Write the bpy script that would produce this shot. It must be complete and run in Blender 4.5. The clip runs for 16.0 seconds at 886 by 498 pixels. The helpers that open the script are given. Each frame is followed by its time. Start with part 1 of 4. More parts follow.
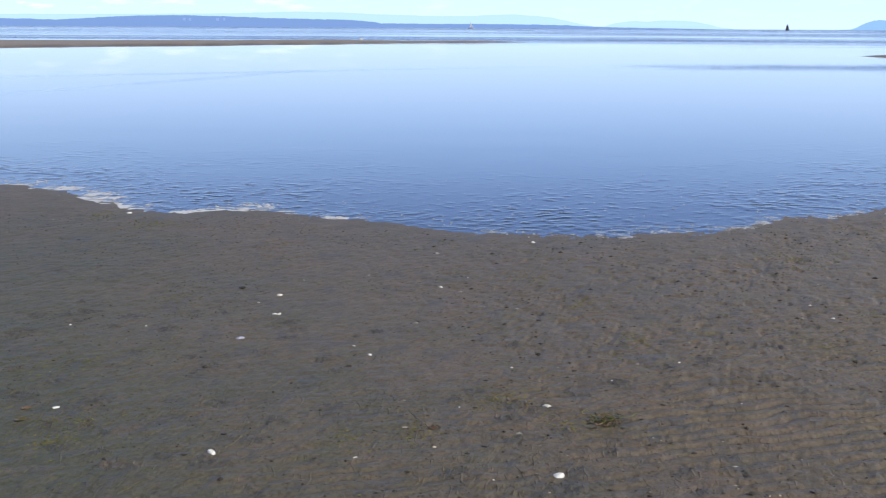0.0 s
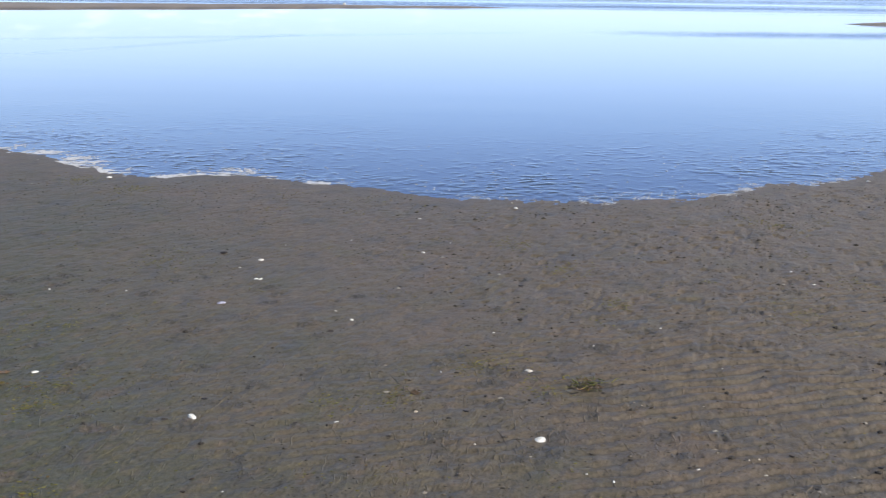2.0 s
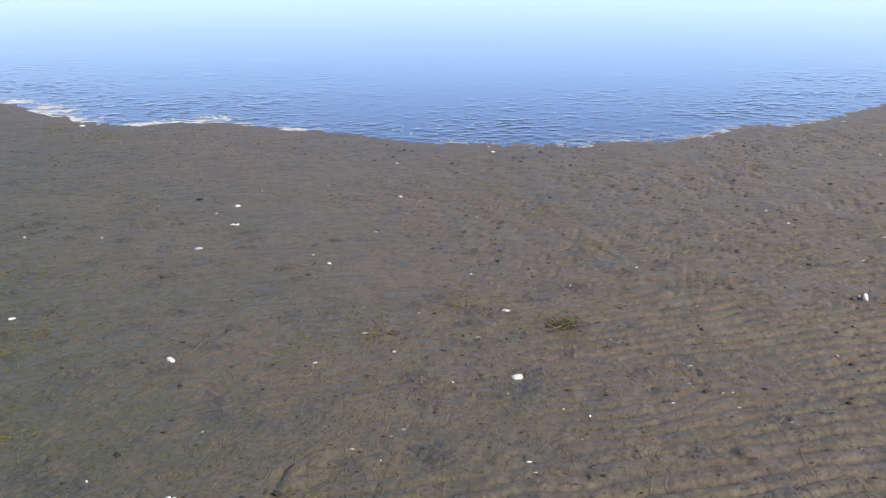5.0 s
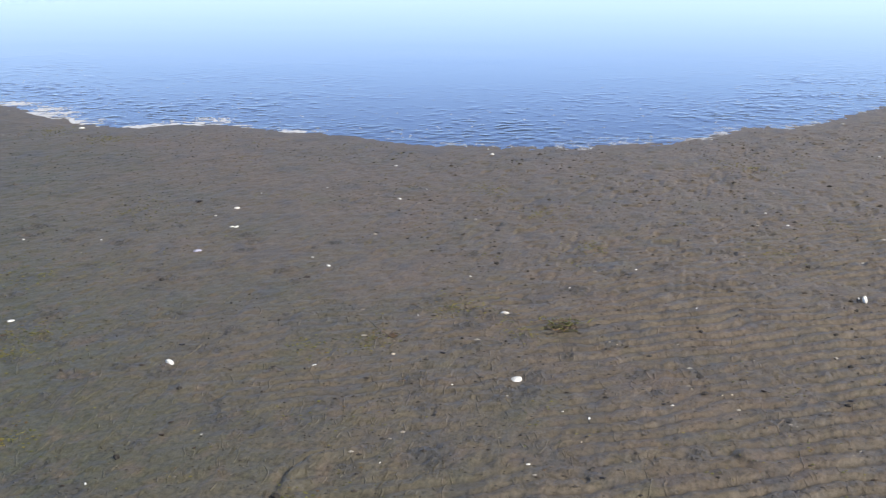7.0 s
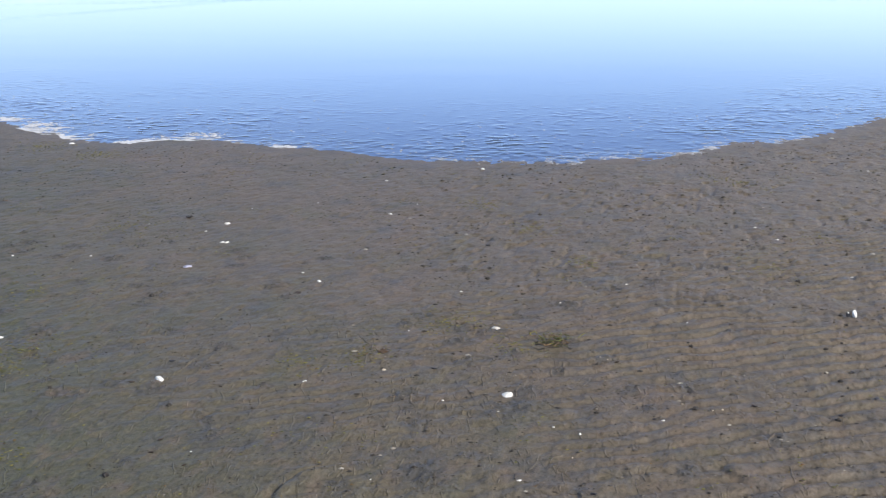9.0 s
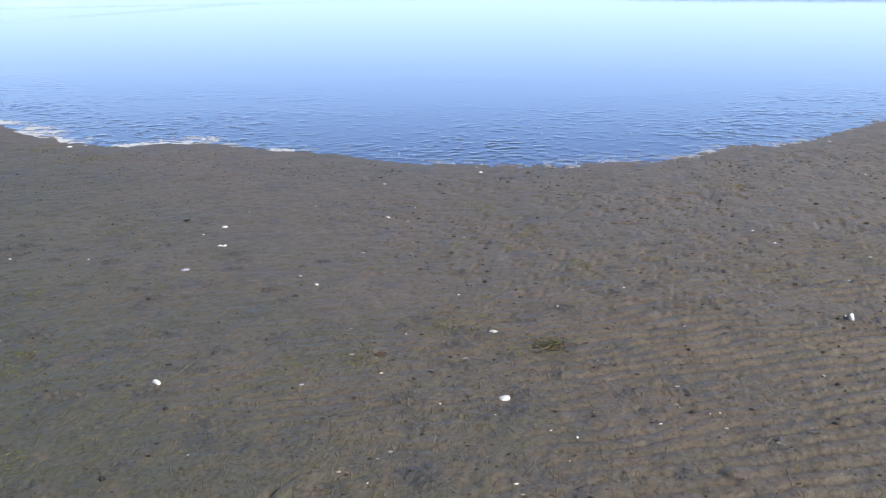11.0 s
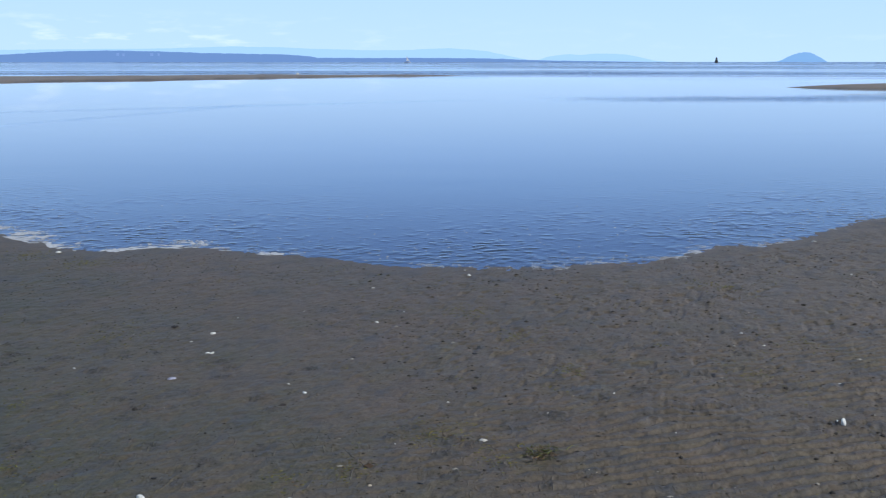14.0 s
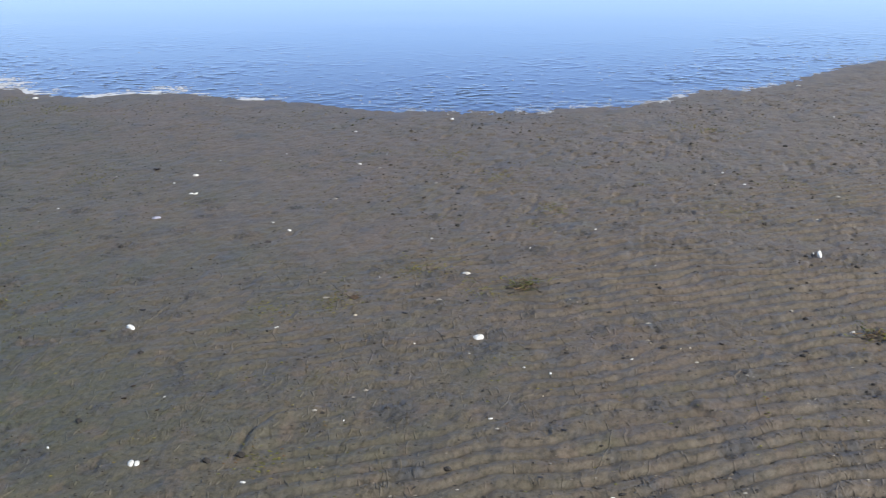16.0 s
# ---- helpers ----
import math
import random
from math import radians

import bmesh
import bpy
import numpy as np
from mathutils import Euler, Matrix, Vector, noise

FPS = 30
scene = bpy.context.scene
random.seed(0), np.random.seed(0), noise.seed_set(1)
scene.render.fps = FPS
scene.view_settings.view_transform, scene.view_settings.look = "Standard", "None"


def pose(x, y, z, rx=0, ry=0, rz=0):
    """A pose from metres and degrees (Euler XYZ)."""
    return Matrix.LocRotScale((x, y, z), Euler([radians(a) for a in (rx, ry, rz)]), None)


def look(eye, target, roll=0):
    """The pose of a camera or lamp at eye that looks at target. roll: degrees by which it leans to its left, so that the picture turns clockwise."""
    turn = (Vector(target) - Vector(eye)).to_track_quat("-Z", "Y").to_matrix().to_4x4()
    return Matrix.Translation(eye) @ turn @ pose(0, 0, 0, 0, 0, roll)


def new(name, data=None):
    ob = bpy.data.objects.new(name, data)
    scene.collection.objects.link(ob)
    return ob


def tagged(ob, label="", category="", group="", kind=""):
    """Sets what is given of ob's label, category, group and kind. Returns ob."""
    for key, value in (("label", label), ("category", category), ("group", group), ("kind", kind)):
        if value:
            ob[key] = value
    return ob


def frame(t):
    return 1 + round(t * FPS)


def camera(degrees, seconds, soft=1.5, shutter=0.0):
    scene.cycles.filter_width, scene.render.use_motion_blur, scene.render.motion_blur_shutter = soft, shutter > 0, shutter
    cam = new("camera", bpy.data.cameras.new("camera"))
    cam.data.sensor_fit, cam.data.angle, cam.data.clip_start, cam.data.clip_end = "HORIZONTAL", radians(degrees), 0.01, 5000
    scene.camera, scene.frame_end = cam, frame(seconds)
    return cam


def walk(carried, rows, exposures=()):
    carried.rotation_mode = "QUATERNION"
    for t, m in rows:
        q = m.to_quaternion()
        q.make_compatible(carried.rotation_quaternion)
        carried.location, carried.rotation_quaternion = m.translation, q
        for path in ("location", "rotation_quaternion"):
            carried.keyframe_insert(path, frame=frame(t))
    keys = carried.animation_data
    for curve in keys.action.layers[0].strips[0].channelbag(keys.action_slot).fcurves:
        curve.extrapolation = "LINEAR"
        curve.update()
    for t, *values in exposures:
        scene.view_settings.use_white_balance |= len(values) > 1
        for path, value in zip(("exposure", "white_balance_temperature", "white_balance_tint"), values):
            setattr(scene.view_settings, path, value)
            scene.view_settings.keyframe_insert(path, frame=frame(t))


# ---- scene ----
cam = camera(46.2, 16.0, soft=1.2)
PATH = [
    (0, (-0.012, -0.021, 1.55), (-0.033, 1.935, 1.133), 0.3),
    (0.5, (-0.007, -0.019, 1.549), (-0.025, 1.936, 1.125), 0.4),
    (1, (-0.014, -0.012, 1.547), (-0.026, 1.94, 1.11), 0.5),
    (1.5, (-0.007, -0.01, 1.543), (-0.011, 1.938, 1.09), 0.6),
    (2, (-0.008, -0.002, 1.537), (0.004, 1.94, 1.058), 0.7),
    (2.5, (-0.007, -0.008, 1.525), (0.017, 1.926, 1.016), 0.5),
    (3, (0.004, -0.011, 1.51), (0.034, 1.91, 0.956), 0.4),
    (3.5, (0.005, -0.012, 1.501), (0.06, 1.898, 0.913), 0.3),
    (4, (0.002, -0.013, 1.505), (0.054, 1.9, 0.921), 0.2),
    (6.5, (0.008, -0.017, 1.507), (0.06, 1.9, 0.94), 0.4),
    (7, (0.005, -0.015, 1.507), (0.058, 1.901, 0.938), 0.3),
    (7.5, (0.004, -0.015, 1.514), (0.057, 1.905, 0.954), 0.3),
    (8, (0.007, -0.014, 1.513), (0.06, 1.911, 0.971), 0.2),
    (8.5, (0.009, -0.012, 1.511), (0.069, 1.911, 0.962), 0.2),
    (9, (0.008, -0.014, 1.512), (0.078, 1.91, 0.969), 0.3),
    (9.2, (0.01, -0.015, 1.505), (0.082, 1.907, 0.96), 0.3),
    (11.5, (0.012, -0.013, 1.513), (0.086, 1.914, 0.983), 0.3),
    (12, (0.008, -0.009, 1.511), (0.088, 1.919, 0.987), 0.4),
    (12.5, (0.009, -0.002, 1.512), (0.094, 1.925, 0.982), 0.5),
    (13, (0.001, 0.004, 1.522), (0.087, 1.937, 1.015), 0.5),
    (13.5, (0.016, 0.002, 1.555), (0.104, 1.959, 1.151), -0.1),
    (14, (0.016, -0.008, 1.557), (0.111, 1.958, 1.202), -0.0),
    (14.5, (0.017, -0.01, 1.553), (0.122, 1.954, 1.188), 0.1),
    (15, (0.002, -0.02, 1.5), (0.12, 1.922, 1.036), 0.4),
    (15.5, (0.008, -0.032, 1.475), (0.123, 1.879, 0.898), 0.1),
    (16, (0.012, -0.039, 1.473), (0.136, 1.858, 0.85), 0.0),
]
EXPOSURES = [(0, -0.03, 6700, 10), (1.5, 0.08, 6750, 10), (2.5, 0.25, 6850, 10), (3.5, 0.34, 6900, 10), (4, 0.42, 6950, 10), (7, 0.38, 6850, 10), (9, 0.36, 6650, 10), (12.5, 0.33, 6450, 9), (13, 0.31, 6400, 9), (13.5, 0.17, 6400, 8), (14, -0.38, 6070, 6), (14.5, -0.4, 6040, 6), (15, -0.4, 5970, 6), (15.5, 0.04, 6200, 7), (16, 0.3, 6500, 8)]
SKY, SUN, HAZE_SKY = 0.1, 3.6, 14.6
# emission colours that paint haze onto the far land
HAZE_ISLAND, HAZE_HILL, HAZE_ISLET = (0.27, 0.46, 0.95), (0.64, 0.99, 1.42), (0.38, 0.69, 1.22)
SAND_A, SAND_B, SAND_OLIVE = (0.112, 0.091, 0.069), (0.15, 0.122, 0.094), (0.106, 0.1, 0.063)
SAND_DRY, SAND_FILM, SAND_ROSE = (0.31, 0.25, 0.185), (0.068, 0.078, 0.05), (0.146, 0.111, 0.085)
SAND_GREY, SAND_CAST, SAND_OCHRE = (0.096, 0.087, 0.068), (0.074, 0.074, 0.077), (0.144, 0.117, 0.076)
walk(cam, [(t, look(eye, aim, roll)) for t, eye, aim, roll in PATH], EXPOSURES)

# ---- sky and sun ----
SUN_AZ, SUN_EL = 122.0, 40.0
world = bpy.data.worlds.new("sky")
scene.world = world
world.use_nodes = True


def wire(tree, a, b):
    tree.links.new(a, b)


def node(tree, kind, **inputs):
    n = tree.nodes.new(kind)
    for key, value in inputs.items():
        n.inputs[key.replace("_", " ")].default_value = value
    return n


def math_node(tree, op, a, b=None, c=None):
    n = tree.nodes.new("ShaderNodeMath")
    n.operation = op
    for i, v in enumerate((a, b, c)):
        if v is None:
            continue
        if isinstance(v, (int, float)):
            n.inputs[i].default_value = v
        else:
            wire(tree, v, n.inputs[i])
    return n.outputs[0]


def ramp(tree, fac, stops):
    n = tree.nodes.new("ShaderNodeValToRGB")
    e = n.color_ramp.elements
    while len(e) < len(stops):
        e.new(0.5)
    for el, (p, c) in zip(e, stops):
        el.position, el.color = p, (*c, 1) if len(c) == 3 else c
    if fac is not None:
        wire(tree, fac, n.inputs[0])
    return n.outputs[0]


def mix_rgb(tree, fac, a, b, blend="MIX"):
    n = tree.nodes.new("ShaderNodeMix")
    n.data_type, n.blend_type = "RGBA", blend
    for i, v in ((0, fac), (6, a), (7, b)):
        if isinstance(v, (int, float)):
            n.inputs[i].default_value = v
        elif isinstance(v, tuple):
            n.inputs[i].default_value = (*v, 1)
        else:
            wire(tree, v, n.inputs[i])
    return n.outputs[2]


wt = world.node_tree
sky = wt.nodes.new("ShaderNodeTexSky")
sky.sky_type, sky.sun_disc = "NISHITA", False
sky.sun_elevation, sky.sun_rotation = radians(SUN_EL), radians(SUN_AZ)
sky.air_density, sky.dust_density, sky.ozone_density = 1.0, 0.3, 4.0
# low thin cumulus along the horizon
tc = wt.nodes.new("ShaderNodeTexCoord")
sep = wt.nodes.new("ShaderNodeSeparateXYZ")
wire(wt, tc.outputs["Generated"], sep.inputs[0])
mp = wt.nodes.new("ShaderNodeMapping")
mp.inputs["Scale"].default_value = (15.0, 15.0, 75.0)
wire(wt, tc.outputs["Generated"], mp.inputs[0])
cl = node(wt, "ShaderNodeTexNoise", Scale=1.6, Detail=6.0, Roughness=0.6)
wire(wt, mp.outputs[0], cl.inputs["Vector"])
shape = ramp(wt, cl.outputs[0], [(0.54, (0, 0, 0)), (0.7, (1, 1, 1))])
low = ramp(wt, sep.outputs[2], [(0.008, (0, 0, 0)), (0.018, (1, 1, 1)), (0.03, (0.5, 0.5, 0.5)), (0.05, (0, 0, 0))])
side = ramp(wt, math_node(wt, "MULTIPLY_ADD", sep.outputs[0], 0.5, 0.5), [(0.25, (1, 1, 1)), (0.52, (0.1, 0.1, 0.1))])
cm = math_node(wt, "MULTIPLY", math_node(wt, "MULTIPLY", shape, low), math_node(wt, "MULTIPLY", side, 0.55))
# pale blue summer haze low over the sea, deeper blue above
upward = math_node(wt, "MAXIMUM", sep.outputs[2], 0.0)
deep = mix_rgb(wt, 1.0, sky.outputs[0], (1.3, 1.04, 0.78), "MULTIPLY")
haze_col = ramp(wt, upward, [(0.0, (0.55, 0.74, 1.0)), (0.06, (0.5, 0.71, 1.06)), (0.12, (0.395, 0.635, 1.13)), (0.2, (0.255, 0.455, 1.06)), (0.32, (0.17, 0.26, 0.47)), (0.6, (0.14, 0.165, 0.21))])
haze_col = mix_rgb(wt, 1.0, haze_col, (HAZE_SKY, HAZE_SKY, HAZE_SKY), "MULTIPLY")
hazy = mix_rgb(wt, ramp(wt, upward, [(0.0, (0.97, 0.97, 0.97)), (0.2, (0.75, 0.75, 0.75)), (0.7, (0.2, 0.2, 0.2))]), deep, haze_col)
cloudy = mix_rgb(wt, cm, hazy, (1.25 * HAZE_SKY, 1.25 * HAZE_SKY, 1.3 * HAZE_SKY))
wire(wt, cloudy, wt.nodes["Background"].inputs[0])
wt.nodes["Background"].inputs[1].default_value = SKY

sun = new("sun", bpy.data.lights.new("sun", "SUN"))
sun.data.energy, sun.data.angle, sun.data.color = SUN, radians(0.6), (1.0, 0.96, 0.9)
a, e = radians(SUN_AZ), radians(SUN_EL)
sun_dir = Vector((math.sin(a) * math.cos(e), math.cos(a) * math.cos(e), math.sin(e)))
sun.matrix_world = look(tuple(sun_dir * 50), (0, 0, 0))

# ---- noise on the plan ----
rng = np.random.default_rng(7)
LATTICE = rng.random((512, 512))


def vnoise(x, y, shift=0):
    """Smooth noise in -1..1 over a unit lattice."""
    x, y = np.asarray(x, float) + 37.3 * shift, np.asarray(y, float) + 91.7 * shift
    i, j = np.floor(x).astype(int), np.floor(y).astype(int)
    u, v = x - i, y - j
    u, v = u * u * u * (u * (6 * u - 15) + 10), v * v * v * (v * (6 * v - 15) + 10)
    g = lambda a, b: LATTICE[a % 512, b % 512]
    return 2 * ((g(i, j) * (1 - u) + g(i + 1, j) * u) * (1 - v) + (g(i, j + 1) * (1 - u) + g(i + 1, j + 1) * u) * v) - 1


def smooth(a, b, v):
    v = np.clip((v - a) / (b - a), 0, 1)
    return v * v * (3 - 2 * v)


# ---- the lie of the land ----
WATER = -0.02
SHORE_X = [-60, -12, -7, -5, -3.98, -3.56, -3.18, -2.95, -2.28, -1.62, -1.0, -0.52, -0.06, 0.29, 0.95, 1.33, 1.66, 2.22, 2.51, 2.83, 3.69, 4.06, 4.7, 6.5, 9, 15, 60]
SHORE_Y = [22, 14.5, 11.6, 10.6, 10.05, 9.77, 9.19, 9.0, 8.84, 8.92, 8.68, 8.38, 8.0, 7.95, 7.88, 7.85, 8.1, 8.1, 8.43, 8.69, 8.93, 9.5, 10.2, 11.2, 12.0, 14, 30]


def shore(x):
    return sum(np.interp(x + d, SHORE_X, SHORE_Y) for d in (-0.24, -0.12, 0.0, 0.12, 0.24)) / 5 + 0.06 * vnoise(x * 2.3, 0 * x, 3) + 0.07 * vnoise(x * 5.3, 0 * x, 4) + 0.045 * vnoise(x * 14.0, 0 * x, 5)


CASTS = [(rng.uniform(-2.6, 2.6), rng.uniform(2.2, 5.6), rng.uniform(0.025, 0.075)) for _ in range(150)]
CASTS += [(0.42, 3.46, 0.06), (0.03, 3.17, 0.05), (0.2, 2.95, 0.04), (0.03, 3.4, 0.05), (1.21, 3.04, 0.06), (-0.02, 3.42, 0.06), (0.05, 2.83, 0.09), (-0.68, 3.25, 0.06), (-0.9, 3.5, 0.07)]
# marks of feet: line of the groove, its depth, the rise on its right-hand side, its width
FURROWS = [([(-0.394, 2.6), (-0.396, 2.658), (-0.39, 2.716), (-0.361, 2.786), (-0.32, 2.84), (-0.274, 2.872), (-0.205, 2.904), (-0.13, 2.925)], 0.006, 0.012, 0.014),
           ([(1.1, 2.745), (1.045, 2.735), (1.005, 2.752), (0.978, 2.79), (0.97, 2.84), (0.978, 2.9)], 0.006, 0.009, 0.02)]


def furrow(x, y, line, depth, lift, wide):
    """A curved groove in the sand with the ground standing higher along one side."""
    px, py = np.array(line).T
    s = np.linspace(0, len(px) - 1, 60)
    soft = lambda v: np.interp(s, np.arange(len(px)), v)
    lx, ly = soft(px), soft(py)
    z = np.zeros_like(x)
    m = (x > px.min() - 0.2) & (x < px.max() + 0.2) & (y > py.min() - 0.2) & (y < py.max() + 0.2)
    if not m.any():
        return z
    qx, qy = x[m][:, None] - lx, y[m][:, None] - ly
    d = np.hypot(qx, qy)
    k = d.argmin(1)
    n = np.arange(len(k))
    tx, ty = np.gradient(lx)[k], np.gradient(ly)[k]
    side = np.sign(tx * qy[n, k] - ty * qx[n, k])
    d = d[n, k] * -side + 0.006 * vnoise(x[m] * 18, y[m] * 14, 39)
    fade = smooth(0, 9, k) * smooth(59, 48, k)
    z[m] = fade * (-depth * np.exp(-(d / wide) ** 2) + lift * smooth(-0.2 * wide, 1.1 * wide, d) * smooth(6 * wide, 1.6 * wide, d))
    return z


def lie(x, y):
    """Height of the ground without its fine relief, and the offshore distance."""
    off = y - shore(x)
    land = np.clip(-off, 0, None)
    z = WATER + 0.02 * (1 - np.exp(-land / 0.6)) - 0.025 * np.clip(off, 0, 22) ** 0.9
    # sand bars across the bay
    near = np.interp(x, [-90, -50, -34.5, -24.7, -11.5, -3.3, 8, 20], [66, 73, 80, 91, 104, 111, 118, 122])
    far = np.interp(x, [-90, -50, -34.5, -24.7, -11.5, -3.3, 8, 20], [96, 104, 109, 116, 122, 122, 121, 122])
    rise = np.interp(x, [-120, -60, -15, 2, 12], [0.62, 0.62, 0.58, 0.52, 0.36])
    z = z + rise * smooth(-6, 2, y - near) * smooth(-6, 2, far - y)
    bx, by = (x - 43.5) / 19, (y - 64.5 - 0.04 * (x - 43.5)) / 6
    z = z + 0.6 * smooth(1.5, 0.7, np.sqrt(bx * bx + by * by))
    z = z + 0.05 * vnoise(x * 0.11, y * 0.11, 9) * smooth(20, 40, y)
    return z, off


# ripples count: closer together further out
RIPPLE_Y = np.linspace(-40, 40, 1601)
RIPPLE_N = np.cumsum(0.05 / np.interp(RIPPLE_Y, [2.4, 3.2, 4.0], [0.082, 0.088, 0.088]))


def relief(x, y, off):
    """Fine relief of the flat: ripples, lumps, worm casts and scoops; also how far the spot is a trough and a cast."""
    close = smooth(14, 9.5, y)
    wx, wy = x + 0.05 * vnoise(x * 3, y * 3, 11), y + 0.045 * vnoise(x * 2.2, y * 2.4, 12) + 0.05 * vnoise(x * 0.8, y * 0.8, 13) + 0.03 * vnoise(x * 5.5, y * 5, 14) + 0.008 * vnoise(x * 14, y * 10, 38)
    ph = 2 * np.pi * np.interp(wy - 0.27 * wx, RIPPLE_Y, RIPPLE_N)
    wave = np.sin(ph) + 0.3 * np.cos(2 * ph) + 0.16 * np.sin(2 * ph)
    amp = 0.24 + 0.76 * smooth(-0.9, 0.9, x + 0.25 * (3.5 - y))
    amp = amp * smooth(5.6, 3.4, y - 0.4 * np.clip(x, 0, 4)) * np.clip(0.82 + 0.5 * vnoise(x * 2.1, y * 2.2, 15) + 0.4 * vnoise(x * 5.2, y * 3.6, 30), 0.1, 1.3)
    rip = 0.0043 * amp * wave
    # broken ripples slanting across the drier side further out
    slant = np.sin(2 * np.pi * (y - 1.3 * x + 0.16 * vnoise(x * 2.6, y * 2.6, 27) + 0.05 * vnoise(x * 7, y * 7, 28)) / 0.19)
    rip = rip + 0.0009 * (slant + 0.3 * slant * slant) * smooth(3.5, 4.6, y + 0.3 * np.clip(x - 0.6, 0, 2)) * smooth(8.0, 6.2, y) * smooth(-0.6, 1.2, x) * np.clip(0.35 + 0.9 * vnoise(x * 3.1, y * 2.3, 29), 0.08, 0.85)
    # lumps drawn out along the run of the ebb
    p = x - 0.3 * y
    lumps = 0.0034 * vnoise(p * 7.5, y * 5.5, 16) + 0.005 * vnoise(p * 16, y * 11, 17)
    lumps = lumps * (0.36 + 0.14 * smooth(3.4, 5.4, y)) * (0.72 + 0.23 * smooth(-1.2, 1.0, x)) + 0.0026 * vnoise(p * 36, y * 22, 18)
    rough = np.clip(vnoise(x * 1.7, y * 1.7, 19) + 0.55 * smooth(-1.5, 2.5, x), 0, 1)
    lumps = lumps + rough * 0.004 * np.abs(vnoise(p * 24, y * 15, 20)) - 0.008 * smooth(0.5, 0.85, vnoise(p * 21, y * 13, 24) + 0.35 * vnoise(x * 2.3, y * 2.3, 26)) * smooth(3.4, 5.0, y) * (0.3 + 0.7 * smooth(-0.8, 1.4, x))
    cast = np.zeros_like(x)
    for cx, cy, r in CASTS:
        m = (np.abs(x - cx) < 2.2 * r) & (np.abs(y - cy) < 2.2 * r)
        if m.any():
            d = np.hypot(x[m] - cx, (y[m] - cy) * 1.1) / r + 0.45 * vnoise(x[m] * 30, y[m] * 30, 21)
            cast[m] = np.maximum(cast[m], smooth(1.25, 0.5, d))
    pits = 0.005 * vnoise(x * 62, y * 62, 22) - 0.008 * smooth(0.35, 0.75, vnoise(x * 34, y * 34, 23))
    z = rip + lumps + cast * (pits + 0.001)
    for line, depth, lift, wide in FURROWS:
        z = z + furrow(x, y, line, depth, lift, wide)
    trough = np.clip(0.5 - 0.42 * wave * amp - 24 * lumps + 0.4 * smooth(-0.5, 0, off), 0, 1)
    return z * close * (0.33 + 0.67 * smooth(0.2, -0.9, off)) + 0.004 * vnoise(x * 1.3, y * 1.3, 25) * close * smooth(0.0, -1.0, off), trough, cast


def height(x, y):
    x, y = np.array([x], float), np.array([y], float)
    z, off = lie(x, y)
    return float((z + relief(x, y, off)[0])[0])


def grid_mesh(name, X, Y, Z, attributes):
    rows, cols = X.shape
    me = bpy.data.meshes.new(name)
    n = rows * cols
    me.vertices.add(n)
    me.vertices.foreach_set("co", np.stack([X, Y, Z], -1).astype(np.float32).ravel())
    i = np.arange(n).reshape(rows, cols)
    quads = np.stack([i[:-1, :-1], i[:-1, 1:], i[1:, 1:], i[1:, :-1]], -1).reshape(-1, 4)
    me.loops.add(quads.size)
    me.loops.foreach_set("vertex_index", quads.ravel().astype(np.int32))
    me.polygons.add(len(quads))
    me.polygons.foreach_set("loop_start", np.arange(0, quads.size, 4, dtype=np.int32))
    me.update(calc_edges=True)
    me.polygons.foreach_set("use_smooth", np.ones(len(quads), dtype=bool))
    for key, values in attributes.items():
        at = me.attributes.new(key, "FLOAT", "POINT")
        at.data.foreach_set("value", values.astype(np.float32).ravel())
    me.validate()
    return me


def graded(start, stop, step, growth):
    out, s = [start], step
    while out[-1] < stop:
        s *= growth
        out.append(min(stop, out[-1] + s))
    return out[1:]


# ---- materials ----
def material(name):
    m = bpy.data.materials.new(name)
    m.use_nodes = True
    return m, m.node_tree, m.node_tree.nodes["Principled BSDF"]


def attribute(tree, key):
    n = tree.nodes.new("ShaderNodeAttribute")
    n.attribute_name = key
    return n.outputs["Fac"]


def place_noise(tree, scale, detail=4.0, rough=0.55, stretch=None, shift=0.0):
    g = tree.nodes.new("ShaderNodeNewGeometry")
    src = g.outputs["Position"]
    if stretch:
        mpn = tree.nodes.new("ShaderNodeMapping")
        mpn.vector_type = "TEXTURE"
        mpn.inputs["Scale"].default_value = tuple(1 / c for c in stretch)
        mpn.inputs["Rotation"].default_value = (0, 0, radians(-17))
        mpn.inputs["Location"].default_value = (shift, 1.7 * shift, 0)
        wire(tree, src, mpn.inputs[0])
        src = mpn.outputs[0]
    n = node(tree, "ShaderNodeTexNoise", Scale=scale, Detail=detail, Roughness=rough)
    wire(tree, src, n.inputs["Vector"])
    return n.outputs[0]


def bump(tree, fac, strength, distance, normal=None):
    n = node(tree, "ShaderNodeBump", Strength=strength, Distance=distance)
    wire(tree, fac, n.inputs["Height"])
    if normal is not None:
        wire(tree, normal, n.inputs["Normal"])
    return n.outputs[0]


